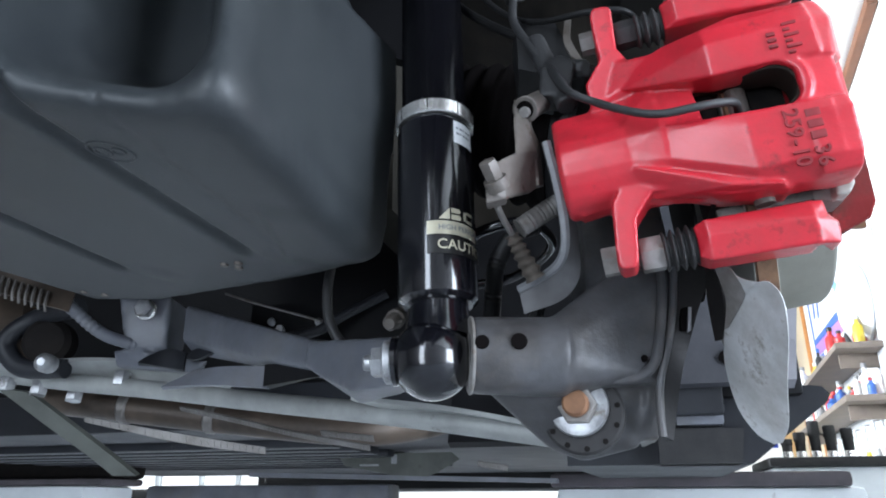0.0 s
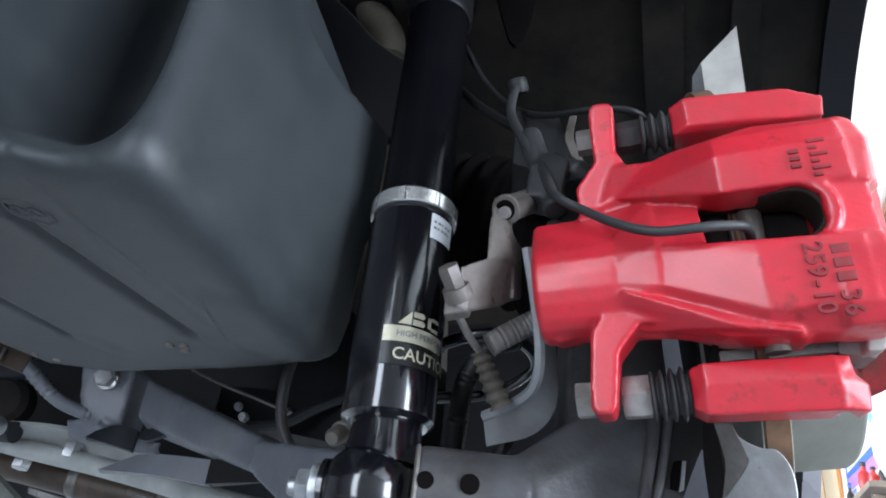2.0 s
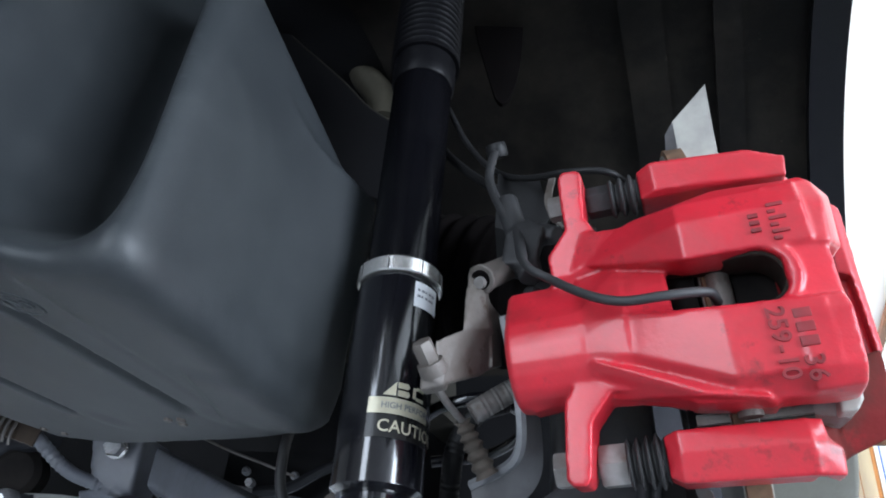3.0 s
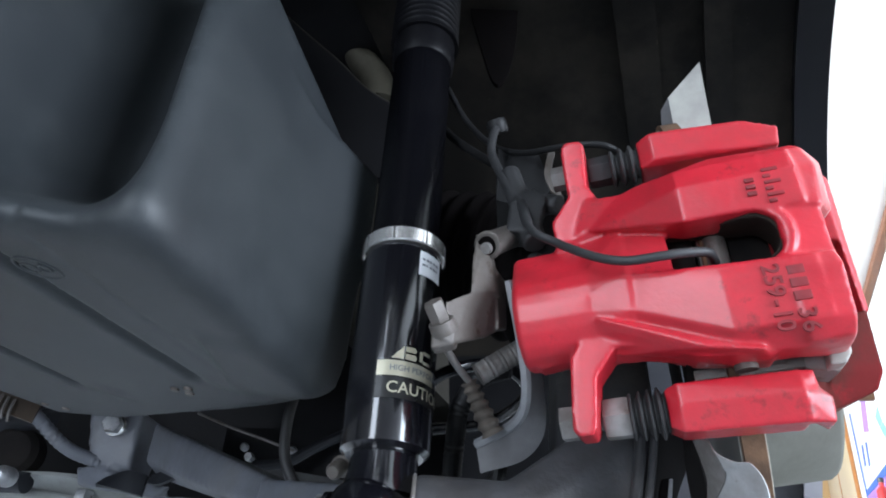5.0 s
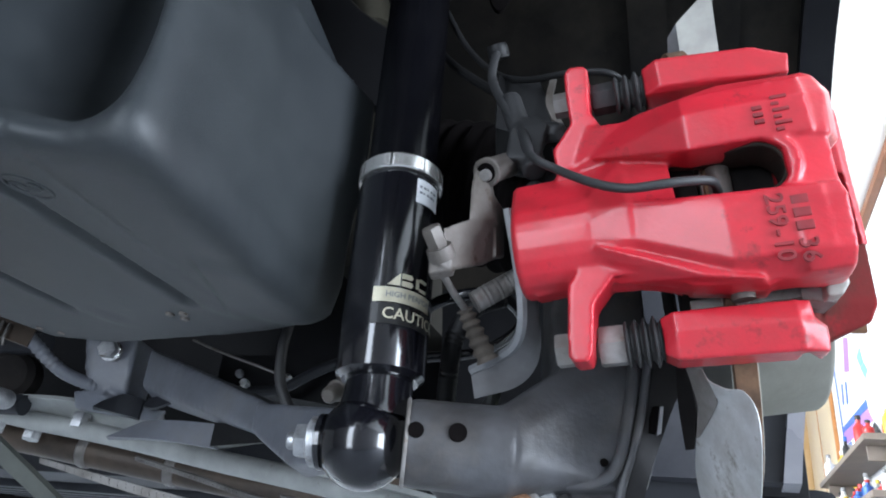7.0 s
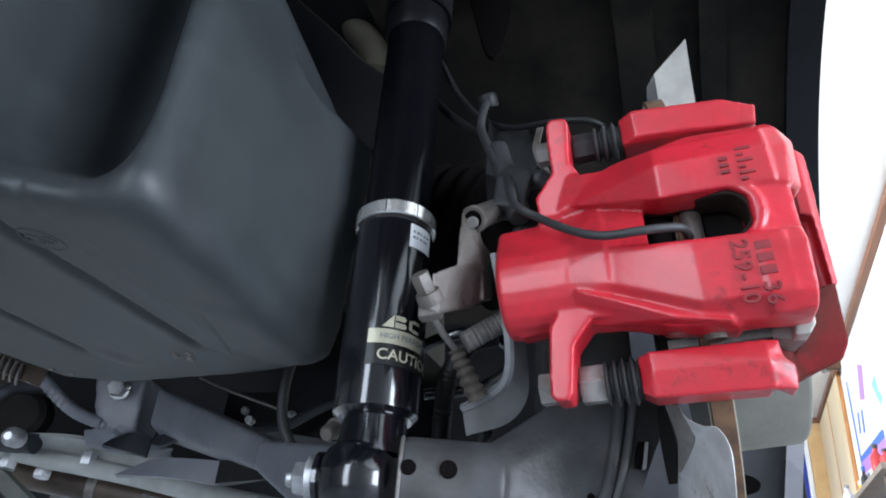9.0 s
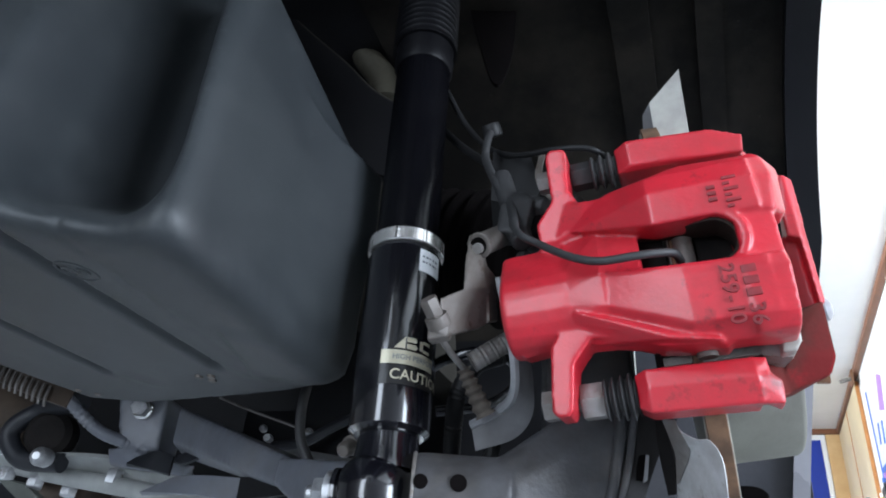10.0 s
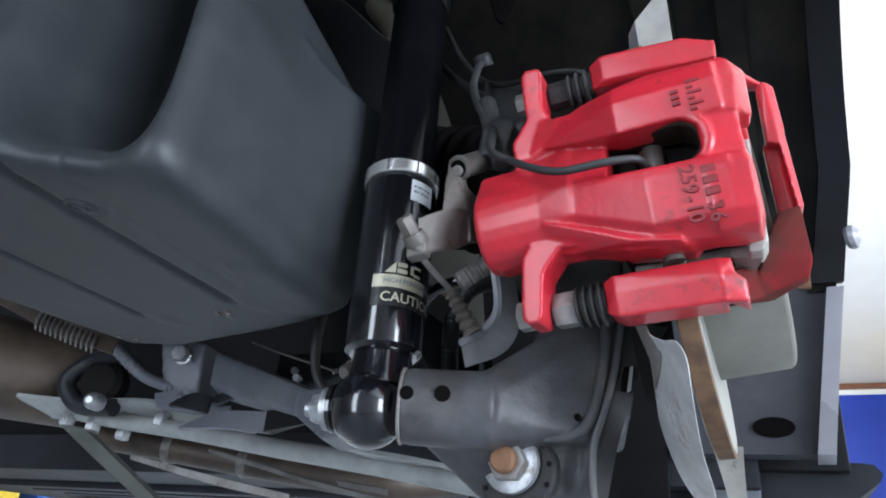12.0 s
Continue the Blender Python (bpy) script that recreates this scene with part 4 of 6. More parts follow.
lathe(bm, (0.0185, 0.5074, 1.4012), (0.0212, 0.5076, 1.4012), [(0, 0.0272), (0.3, 0.0288), (0.8, 0.0288), (1, 0.0284)], 48)
part("tube_lip", bm, BRACKET, armbody, "pale raised lip of the tube")
CAM = Vector((0.002, 0, -0.004))   # throw of the eccentric
BOSS, BAX = Vector((0.108, 0.546, 1.366)), Vector((-0.33, -0.94, 0.03)).normalized()
bm = bm_new()
lathe(bm, BOSS - BAX * 0.02, BOSS + BAX * 0.010, [(0, 0.031), (0.8, 0.031), (0.95, 0.029), (1, 0.026)], 48)
part("boss", bm, ARM, arm)
bm = bm_new()
lathe(bm, BOSS + BAX * 0.004 + CAM, BOSS + BAX * 0.0165 + CAM, [(0, 0.031), (0.8, 0.031), (1, 0.029)], 48)
camw = part("cam_washer", bm, ARMDARK, arm, "dark stamped eccentric washer")
for k in range(7):
    a_ = radians(-150 + 32 * k)
    q = BOSS + BAX * 0.0162 + CAM + frame_on(BAX).to_3x3() @ Vector((0.0265 * math.cos(a_), 0.0265 * math.sin(a_), 0))
    part("index_mark", lathe(bm_new(), q, q + BAX * 0.0008, [(0, 0.0022), (1, 0.0020)], 14), PAD, camw)
bm = bm_new()
lathe(bm, BOSS + BAX * 0.017, BOSS + BAX * 0.0235, [(0, 0.0215), (0.4, 0.0225), (0.8, 0.0215), (1, 0.017)], 40)
part("washer", bm, ZINC, arm, "bright zinc washer")
bm = bm_new()
hexagon(bm, BOSS + BAX * 0.0225, BOSS + BAX * 0.032, 0.0150)
part("nut", bm, BRACKET, arm, "dull steel hexagon nut")
bm = bm_new()
lathe(bm, BOSS + BAX * 0.02, BOSS + BAX * 0.039, [(0, 0.0098), (0.9, 0.0098), (1, 0.0080)], 24)
part("bolt_end", bm, BOLT_RUST, arm, "rusty orange bolt end")
# uncut holes: black discs at the surface stand for the shade inside
for x, y, z, r in ((0.0535, 0.4790, 1.4055, 0.0058), (0.0275, 0.4790, 1.4050, 0.0050), (0.1495, 0.5105, 1.3995, 0.0026)):
    bm = bm_new()
    lathe(bm, (x, y + 0.006, z), (x, y - 0.0008, z), [(0, r), (0.95, r), (1, r * 0.96)], 24)
    part("drilled_hole", bm, VOID, armbody, "dark drilled hole")
bm = bm_new()
hull(bm, [(x, y, z) for y in (0.5165, 0.524) for x, z in ((0.1815, 1.4225), (0.1855, 1.4220), (0.1885, 1.4330), (0.1885, 1.4405), (0.1845, 1.4400), (0.1822, 1.4320))])
part("slot", bm, VOID, flange)
bm = bm_new()
hull(bm, [(x, y, z) for y in (0.5150, 0.5175) for x, z in ((0.1856, 1.4205), (0.1884, 1.4220), (0.1908, 1.4400), (0.1885, 1.4400))])
part("bright_tab", bm, DULL, flange, "bare metal tab beside the slot")

# ---- parking brake lever, bracket and cable ----
lever = thing("parking_brake_lever", (0.05, 0.43, 1.5), "weathered steel parking brake lever with pinch bolt", "brake lever")
bm = bm_new()


def plate(bm, outline, back):
    """A solid plate: an outline and its copy moved back."""
    return hull(bm, list(outline) + [tuple(Vector(p) + Vector(back)) for p in outline])


plate(bm, [(0.052, 0.439, 1.577), (0.060, 0.441, 1.577), (0.050, 0.436, 1.553), (0.060, 0.440, 1.553), (0.0505, 0.433, 1.530), (0.067, 0.445, 1.536)], (0.003, 0.006, 0))
plate(bm, [(0.036, 0.4205, 1.5165), (0.050, 0.432, 1.528), (0.067, 0.448, 1.545), (0.0705, 0.462, 1.519), (0.060, 0.447, 1.506), (0.042, 0.4265, 1.4925), (0.034, 0.423, 1.493)], (0.002, 0.006, 0.001))
plate(bm, [(0.066, 0.447, 1.556), (0.074, 0.468, 1.556), (0.070, 0.456, 1.515), (0.076, 0.472, 1.522)], (-0.004, 0.004, 0))
plate(bm, [(0.0285, 0.4235, 1.4975), (0.0285, 0.4262, 1.4875), (0.042, 0.4265, 1.4915), (0.043, 0.4245, 1.503), (0.034, 0.422, 1.5035)], (0.002, 0.013, 0.001))
cast(part("lever_arm", bm, LEVER, lever, smooth=0), 0.0007, 3)
bm = bm_new()
lathe(bm, (0.0375, 0.4205, 1.4955), (0.0342, 0.4155, 1.5010), [(0, 0.0078), (0.3, 0.0084), (1, 0.0080)], 24)
hexagon(bm, (0.0343, 0.4157, 1.5008), (0.0287, 0.4075, 1.5095), 0.0064)
part("pinch_bolt", bm, LEVER, lever, "dull steel pinch bolt")
bm = bm_new()
lathe(bm, (0.080, 0.470, 1.596), (0.0595, 0.438, 1.567), [(0, 0.0088), (0.93, 0.0088), (0.94, 0.0098), (0.985, 0.0098), (1, 0.0090)], 28)
sleeve = part("pivot_sleeve", bm, LEVER, lever, "brownish pivot sleeve")
bm = bm_new()
lathe(bm, (0.0605, 0.4395, 1.5685), (0.0591, 0.4373, 1.5664), [(0, 0.0066), (1, 0.0064)], 24)
part("sleeve_bore", bm, VOID, sleeve)
bm = bm_new()
lathe(bm, (0.0600, 0.4385, 1.5655), (0.0583, 0.4360, 1.5635), [(0, 0.0042), (1, 0.0038)], 16)
part("sleeve_pin", bm, BRACKET, sleeve)
bracket = thing("cable_bracket", (0.08, 0.51, 1.44), "bent galvanised cable bracket standing on the arm", "bracket")
bm = bm_new()
strip(bm, [(0.076, 0.452, 1.548), (0.084, 0.460, 1.515), (0.090, 0.474, 1.486), (0.089, 0.490, 1.470), (0.078, 0.506, 1.462), (0.060, 0.520, 1.455)], [(0.088, 0.480, 1.550), (0.097, 0.488, 1.515), (0.103, 0.500, 1.486), (0.104, 0.507, 1.462), (0.092, 0.514, 1.446), (0.064, 0.524, 1.437)], 0.0034)
part("plate", bm, PLATE, bracket)
# front edge in a paler metal than the plate
bm = bm_new()
tube(bm, [(0.0755, 0.4510, 1.548), (0.0835, 0.4590, 1.515), (0.0895, 0.4730, 1.486), (0.0885, 0.4890, 1.470), (0.0775, 0.5050, 1.462), (0.0595, 0.5190, 1.455)], 0.0036, 6)
part("pale_edge", bm, DULL, bracket, "pale plate edge")
bm = bm_new()
tube(bm, [(0.088, 0.486, 1.514), (0.074, 0.487, 1.505), (0.058, 0.488, 1.494)], 0.0076, 18, 12, 0.0004, 10)
part("stud", bm, BRACKET, bracket)
cable = thing("parking_brake_cable", (0.06, 0.5, 1.45), "steel parking brake cable with a ribbed rubber gaiter", "cable")
bm = bm_new()
tube(bm, [(0.033, 0.428, 1.497), (0.043, 0.462, 1.492), (0.055, 0.492, 1.487)], 0.0024, 10)
part("inner_wire", bm, BRACKET, cable)
bm = bm_new()
tube(bm, [(0.052, 0.488, 1.489), (0.060, 0.494, 1.475), (0.070, 0.500, 1.458)], lambda s: 0.0050 + 0.0022 * s, 20, 24, 0.0010, 6)
part("gaiter", bm, GAITER, cable, "brownish ribbed rubber gaiter")
bm = bm_new()
tube(bm, [(0.078, 0.535, 1.452), (0.074, 0.56, 1.440), (0.05, 0.62, 1.43), (-0.02, 0.75, 1.47)], 0.0055, 10)
part("outer_sheath", bm, HOSE, cable)

# ---- wheel speed wire, brake hose ----
wire = thing("pad_wear_wire", (0.09, 0.46, 1.6), "grey sheathed wear sensor wire with moulded connector", "wire")
bm = bm_new()
def on_caliper(x, y, z):
    return tuple(CAL @ Vector((x, y, z)))


tube(bm, [(0.066, 0.515, 1.728), (0.062, 0.500, 1.715), (0.060, 0.485, 1.680), (0.070, 0.464, 1.640), (0.082, 0.452, 1.612), on_caliper(-89, -12, 42), on_caliper(-73, -20, 25), on_caliper(-53, -30, 8), on_caliper(-36, -34, 0), on_caliper(-16, -34, -1), on_caliper(-3, -30, 0), on_caliper(9, -22, 1), on_caliper(13, -8, 0)], lambda s_: 0.0036 if s_ < 0.4 else 0.0027, 14)
part("sheath", bm, CABLE, wire)
bm = bm_new()
hull(bm, [(0.074, 0.450, 1.610), (0.100, 0.446, 1.616), (0.072, 0.448, 1.585), (0.094, 0.440, 1.582), (0.090, 0.452, 1.626), (0.078, 0.474, 1.612), (0.102, 0.470, 1.616), (0.074, 0.470, 1.585), (0.094, 0.466, 1.582)])
tube(bm, [(0.074, 0.470, 1.650), (0.080, 0.462, 1.625), (0.088, 0.456, 1.600), (0.092, 0.446, 1.575)], 0.0085, 14)
lathe(bm, (0.100, 0.462, 1.618), (0.110, 0.452, 1.612), [(0, 0.008), (1, 0.007)], 14)
cast(part("connector", bm, CABLE, wire, "moulded grey connector", smooth=0), 0.0012, 3)
bm = bm_new()
lathe(bm, (0.066, 0.512, 1.722), (0.062, 0.506, 1.732), [(0, 0.008), (0.2, 0.009), (0.8, 0.009), (1, 0.008)], 20)
part("clip", bm, HOSE, wire)
bm = bm_new()
tube(bm, [(0.098, 0.472, 1.562), (0.094, 0.460, 1.570), (0.092, 0.452, 1.556)], 0.006, 10)
part("lead_end", bm, CABLE, wire)
line = thing("brake_hose", (0.07, 0.53, 1.7), "thin black brake hose looping to the caliper", "hose")
bm = bm_new()
tube(bm, [(0.012, 0.575, 1.830), (0.035, 0.56, 1.775), (0.062, 0.53, 1.722), (0.088, 0.505, 1.697), (0.120, 0.482, 1.688), (0.148, 0.474, 1.684), (0.166, 0.486, 1.681), (0.176, 0.500, 1.676)], 0.0028, 10)
part("flexible_hose", bm, HOSE, line)
bm = bm_new()
tube(bm, [(0.004, 0.590, 1.795), (0.030, 0.57, 1.755), (0.060, 0.54, 1.712), (0.075, 0.53, 1.70)], 0.0042, 10)
part("rigid_pipe", bm, HOSE, line)
bm = bm_new()
hull(bm, [(0.066, 0.52, 1.712), (0.100, 0.515, 1.705), (0.066, 0.515, 1.655), (0.100, 0.505, 1.640), (0.11, 0.50, 1.66), (0.066, 0.56, 1.70), (0.1, 0.56, 1.70), (0.07, 0.56, 1.64), (0.1, 0.55, 1.63)])
part("hose_block", bm, HOSE, line, "black bracket block")
bm = bm_new()
strip(bm, [(0.108, 0.508, 1.700), (0.104, 0.500, 1.672), (0.108, 0.492, 1.650)], [(0.113, 0.506, 1.700), (0.110, 0.498, 1.672), (0.118, 0.488, 1.640)], 0.002)
part("spring_clip", bm, LEVER, line, "dull steel spring clip")
boot = thing("driveshaft_boot", (0.06, 0.66, 1.60), "black pleated rubber driveshaft boot behind the damper", "rubber boot")
bm = bm_new()
lathe(bm, (0.000, 0.675, 1.690), (0.125, 0.640, 1.655), [(k / 60, 0.064 + 0.012 * k / 60 + 0.003 * math.cos(k / 60 * 7 * 2 * math.pi)) for k in range(61)], 48)
part("pleats", bm, VOID, boot, smooth=60)
bm = bm_new()
lathe(bm, (0.122, 0.641, 1.656), (0.150, 0.633, 1.648), [(0, 0.066), (0.1, 0.076), (0.9, 0.076), (1, 0.066)], 40)
part("joint_housing", bm, BLACK_CASE, boot)
hose2 = thing("drain_hose", (0.045, 0.59, 1.46), "dark ribbed hose behind the damper", "hose")
bm = bm_new()
tube(bm, [(0.042, 0.590, 1.44), (0.043, 0.57, 1.465), (0.046, 0.556, 1.49), (0.060, 0.548, 1.512), (0.080, 0.56, 1.525)], 0.0075, 14, 14, 0.0004, 26)
part("hose", bm, HOSE, hose2)
loop = thing("glossy_hose", (0.03, 0.58, 1.52), "glossy black hose loop behind the damper", "hose")
bm = bm_new()
tube(bm, [(0.00, 0.60, 1.50), (0.03, 0.565, 1.520), (0.075, 0.56, 1.528), (0.10, 0.60, 1.52), (0.07, 0.66, 1.51), (0.02, 0.66, 1.50)], 0.0050, 12)
part("hose", bm, GLOSS, loop)

# ---- car body: arch, liner, floor pan, members ----
WC = plan(0.180, 0.400, 1.535) + (CX * 0.09 + CY * 0.19 + CZ * 0.01) * K   # wheel centre, m
wa, wf, wz = WC.dot(OUT), WC.dot(AHEAD), WC.z
carbody = thing("raised_car", car(-0.3, 1.0, 1.4), "underside of a raised car body with black wheel arch liner", "car body", metres=True)


def arch(bm, a0, a1, r, ang0, ang1, thick, n=28, flare0=0.0, flare1=0.0):
    """A curved sheet round the wheel's axle."""
    rows = []
    for i in range(n + 1):
        t = ang0 + (ang1 - ang0) * i / n
        row = []
        up = min(1.0, max(-0.7, math.sin(t) / 0.57))
        for a, rr in ((a0 + flare0 * up, r), (a1 + flare1 * up, r), (a1 + flare1 * up, r + thick), (a0 + flare0 * up, r + thick)):
            row.append(bm.verts.new(car(a, wf + rr * math.cos(t), wz + rr * math.sin(t))))
        rows.append(row)
    for p, q in zip(rows, rows[1:]):
        for k in range(4):
            bm.faces.new((p[k], p[(k + 1) % 4], q[(k + 1) % 4], q[k]))
    bm.faces.new(rows[0][::-1])
    bm.faces.new(rows[-1])
    return bm


SIDE = 0.130   # outboard face of the body, m from the plan's middle line
bm = bm_new()
arch(bm, -0.22, SIDE - 0.001, 0.335, radians(20), radians(118), 0.012, 30, 0.0, 0.033)
part("wheel_arch_liner", bm, DARK, carbody, "black plastic wheel arch liner", metres=True)
bm = bm_new()
arch(bm, -0.01, SIDE + 0.010, 0.333, radians(-14.2), radians(20.4), 0.012, 16, 0.0, 0.033)
lower_panel = part("arch_lower_panel", bm, LOWER, carbody, "dusty grey lower panel of the wheel arch", metres=True)
bm = bm_new()
arch(bm, -0.22, -0.012, 0.335, radians(-24), radians(20.4), 0.012, 16)
part("inner_liner", bm, BLACK_CASE, carbody, metres=True)
bm = bm_new()
arch(bm, SIDE - 0.01, SIDE + 0.016, 0.330, radians(13.6), radians(15.6), 0.012, 3, 0.033, 0.033)
part("trim_joint", bm, DARK, carbody, metres=True)
for a0, a1 in ((-0.005, 0.022), (0.070, 0.085)):
    bm = bm_new()
    arch(bm, a0, a1, 0.325, radians(30), radians(112), 0.012, 20, 0.012, 0.02)
    part("liner_fold", bm, DARK, carbody, metres=True)
for lo, hi in ((-15, 14.2), (15, 110)):
    bm = bm_new()
    arch(bm, SIDE - 0.006 if lo > 0 else SIDE + 0.007, SIDE + 0.022, 0.322, radians(lo), radians(hi), 0.022, 28, 0.033, 0.033)
    part("arch_trim", bm, TRIM if lo > 0 else LIP, carbody, "dark satin wheel arch trim" if lo > 0 else "grey painted lower arch lip", metres=True)
# black oval laid on the panel for the shaded opening
bm = bm_new()
hull(bm, [car(0.088 + 0.019 * math.cos(k * math.pi / 12), wf + r * math.cos(radians(-9.6) + 0.030 * math.sin(k * math.pi / 12)), wz + r * math.sin(radians(-9.6) + 0.030 * math.sin(k * math.pi / 12))) for k in range(24) for r in (0.3305, 0.336)])
part("drain_hole", bm, VOID, carbody, "dark oval drain hole", metres=True)
bm = bm_new()
lathe(bm, car(0.172, 0.722, 1.610), car(0.183, 0.718, 1.610), [(0, 0.010), (0.3, 0.012), (0.7, 0.011), (1, 0.006)], 24)
part("trim_plug", bm, LIP, carbody, "small pale round plug on the arch edge", metres=True)
bm = bm_new()
edge = smooth_path([(0.086, 0.66, 2.10), (0.0854, 0.66, 2.038), (0.0852, 0.66, 1.998), (0.0815, 0.66, 1.959), (0.0748, 0.66, 1.929), (0.0663, 0.66, 1.916), (0.0576, 0.66, 1.923), (0.0492, 0.66, 1.949), (0.0365, 0.66, 1.996), (0.026, 0.66, 2.04), (0.02, 0.66, 2.10)], 4)
hull(bm, [tuple(q + Vector((0, d, 0))) for q in edge for d in (0, 0.006)])
part("liner_flap", bm, VOID, carbody, "black rubber flap")
bm = bm_new()
carbox(bm, (-0.26, wf + 0.12, 1.56), (-0.22, wf + 0.7, 2.43))
part("inner_wing", bm, SHELL, carbody, "dull seam-sealed inner wing", metres=True)
# unseen cover, set high above the arch to keep light out
bm = bm_new()
carbox(bm, (-1.5, -0.9, 2.42), (SIDE - 0.02, 3.0, 2.5))
part("boot_floor", bm, DARK, carbody, metres=True)
bm = bm_new()
carbox(bm, (SIDE - 0.015, wf - 1.2, 1.74), (SIDE, wf - 0.1, 2.5), 0.003)
part("rear_quarter", bm, TRIM, carbody, metres=True)
bm = bm_new()
carbox(bm, (-1.5, -0.5, 1.84), (-0.20, wf + 0.45, 1.88), 0.004)
part("rear_floor", bm, BLACK_CASE, carbody, metres=True)
bm = bm_new()
carbox(bm, (-1.5, wf + 0.40, 1.43), (-0.04, wf + 0.45, 1.90), 0.004)
part("heel_board", bm, BLACK_CASE, carbody, metres=True)
bm = bm_new()
carbox(bm, (-1.75, wf + 0.34, 1.385), (SIDE - 0.06, 2.26, 1.44), 0.004)
part("floor_pan", bm, PAN_DARK, carbody, "ribbed sealed floor pan", metres=True)
for i in range(9):
    bm = bm_new()
    carbox(bm, (-1.3, wf + 0.50 + i * 0.075, 1.373), (-0.45, wf + 0.535 + i * 0.075, 1.388), 0.004)
    part("floor_rib", bm, PAN_DARK, carbody, metres=True)
bm = bm_new()
hull(bm, [car(a, f, z) for a, z in ((-0.560, 1.380), (-0.345, 1.380), (-0.330, 1.368), (-0.372, 1.346), (-0.388, 1.340), (-0.455, 1.343), (-0.545, 1.360)) for f in (1.20, 1.203)])
tunnel = part("tunnel_panel", bm, OLIVE, carbody, "dull olive grey tunnel panel", metres=True)
for a, w in ((-0.515, 0.036), (-0.455, 0.010)):
    bm = bm_new()
    carbox(bm, (a, 1.1975, 1.3585 if w > 0.02 else 1.362), (a + w, 1.202, 1.3620 if w > 0.02 else 1.378), 0.001)
    part("bare_strip", bm, DULL, tunnel, metres=True)
bm = bm_new()
hull(bm, [car(a, f, z) for a, z in ((-0.76, 1.352), (-0.76, 1.344), (-0.45, 1.344), (-0.45, 1.336), (-0.17, 1.336), (-0.17, 1.329)) for f in (1.235, 1.26)])
part("floor_seam", bm, BEAM, carbody, "grey sealed floor seam", metres=True)
bm = bm_new()
section = [(0.160, 1.416), (0.172, 1.414), (0.178, 1.406), (0.174, 1.398), (0.136, 1.374), (0.094, 1.337), (-0.10, 1.337), (-0.10, 1.410)]
hull(bm, [car(a, f, z) for a, z in section for f in (0.822, wf + 2.3)])
part("sill", bm, PAN_DARK, carbody, "dark painted sill", metres=True)
# black filler added to keep the gap under the arch panel dark
bm = bm_new()
carbox(bm, (-0.02, 0.803, 1.405), (0.150, 0.840, 1.500), 0.003)
part("sill_gap_filler", bm, BLACK_CASE, carbody, "black filler behind the gap under the arch panel", metres=True)
bm = bm_new()
carbox(bm, (0.020, 0.800, 1.376), (0.069, 0.830, 1.4155), 0.003)
endbox = part("sill_end_box", bm, BEAM, carbody, "grey folded box end of the sill", metres=True)
bm = bm_new()
carbox(bm, (0.031, 0.7985, 1.4045), (0.043, 0.803, 1.4075))
part("slot", bm, VOID, endbox, metres=True)
bm = bm_new()
hull(bm, [car(a, f, z) for a, z in ((0.0, 1.374), (0.088, 1.372), (0.082, 1.337), (0.0, 1.337)) for f in (0.806, 0.86)])
part("jacking_block", bm, RUBBER, carbody, "dark rubber jacking block", metres=True)
bm = bm_new()
strip(bm, [(-0.330, 0.68, 2.055), (-0.2504, 0.68, 1.954), (-0.1669, 0.68, 1.864), (-0.1004, 0.68, 1.799), (-0.03, 0.68, 1.77)], [(-0.300, 0.70, 2.150), (-0.2285, 0.70, 2.058), (-0.1439, 0.70, 1.977), (-0.0993, 0.70, 1.930), (-0.045, 0.70, 1.895)], 0.012)
member = part("cross_member", bm, BLACK_CASE, carbody, "black sealed cross member above the tank")
bm = bm_new()
tube(bm, [(-0.300, 0.698, 2.152), (-0.2285, 0.698, 2.060), (-0.1439, 0.698, 1.979), (-0.0993, 0.698, 1.932), (-0.045, 0.698, 1.897)], 0.0035, 8)
part("member_edge", bm, SHELL, member, "dull sealed edge")
bm = bm_new()
tube(bm, [(-0.1754, 0.77, 2.1701), (-0.1545, 0.77, 2.1167), (-0.1339, 0.77, 2.0601), (-0.1049, 0.77, 2.0175), (-0.0971, 0.77, 1.975)], 0.022, 14)
part("body_leg", bm, TAN, carbody, "tan sealed body member")
bm = bm_new()
lathe(bm, (-0.225, 0.82, 2.30), (-0.212, 0.79, 2.095), [(0, 0.07), (0.6, 0.072), (0.85, 0.06), (0.96, 0.035), (1, 0.015)], 32)
part("sealed_dome", bm, TAN, carbody, "tan sealed rounded panel")
bm = bm_new()
lathe(bm, (-0.176, 0.755, 2.078), (-0.158, 0.748, 2.068), [(0, 0.008), (0.6, 0.012), (1, 0.008)], 12)
part("pinch_clip", bm, DULL, carbody)
for a0, f0 in ((-1.52, wf + 2.35), (-0.02, wf + 2.35)):
    bm = bm_new()
    lathe(bm, car(a0, f0, 1.40), car(a0 + 0.17, f0, 1.40), [(0, 0.22), (0.08, 0.28), (0.92, 0.28), (1, 0.22)], 40)
    part("front_tyre", bm, RUBBER, carbody, "black front tyre", metres=True)
bm = bm_new()
carbox(bm, (-1.36, 2.30, 1.335), (-0.05, 2.75, 1.42), 0.02)
part("engine_tray", bm, BLACK_CASE, carbody, metres=True)

# ---- lateral link, bracket, brace ----
link_ = thing("lateral_link", (-0.2, 0.8, 1.45), "grey pressed steel lateral control link", "suspension arm")
bm = bm_new()
hull(bm, [(-0.345, 0.90, 1.548), (-0.345, 0.90, 1.50), (-0.258, 0.85, 1.505), (-0.12, 0.70, 1.452), (-0.13, 0.70, 1.425), (-0.345, 0.95, 1.548), (-0.345, 0.95, 1.49), (-0.10, 0.75, 1.455), (-0.11, 0.75, 1.42)])
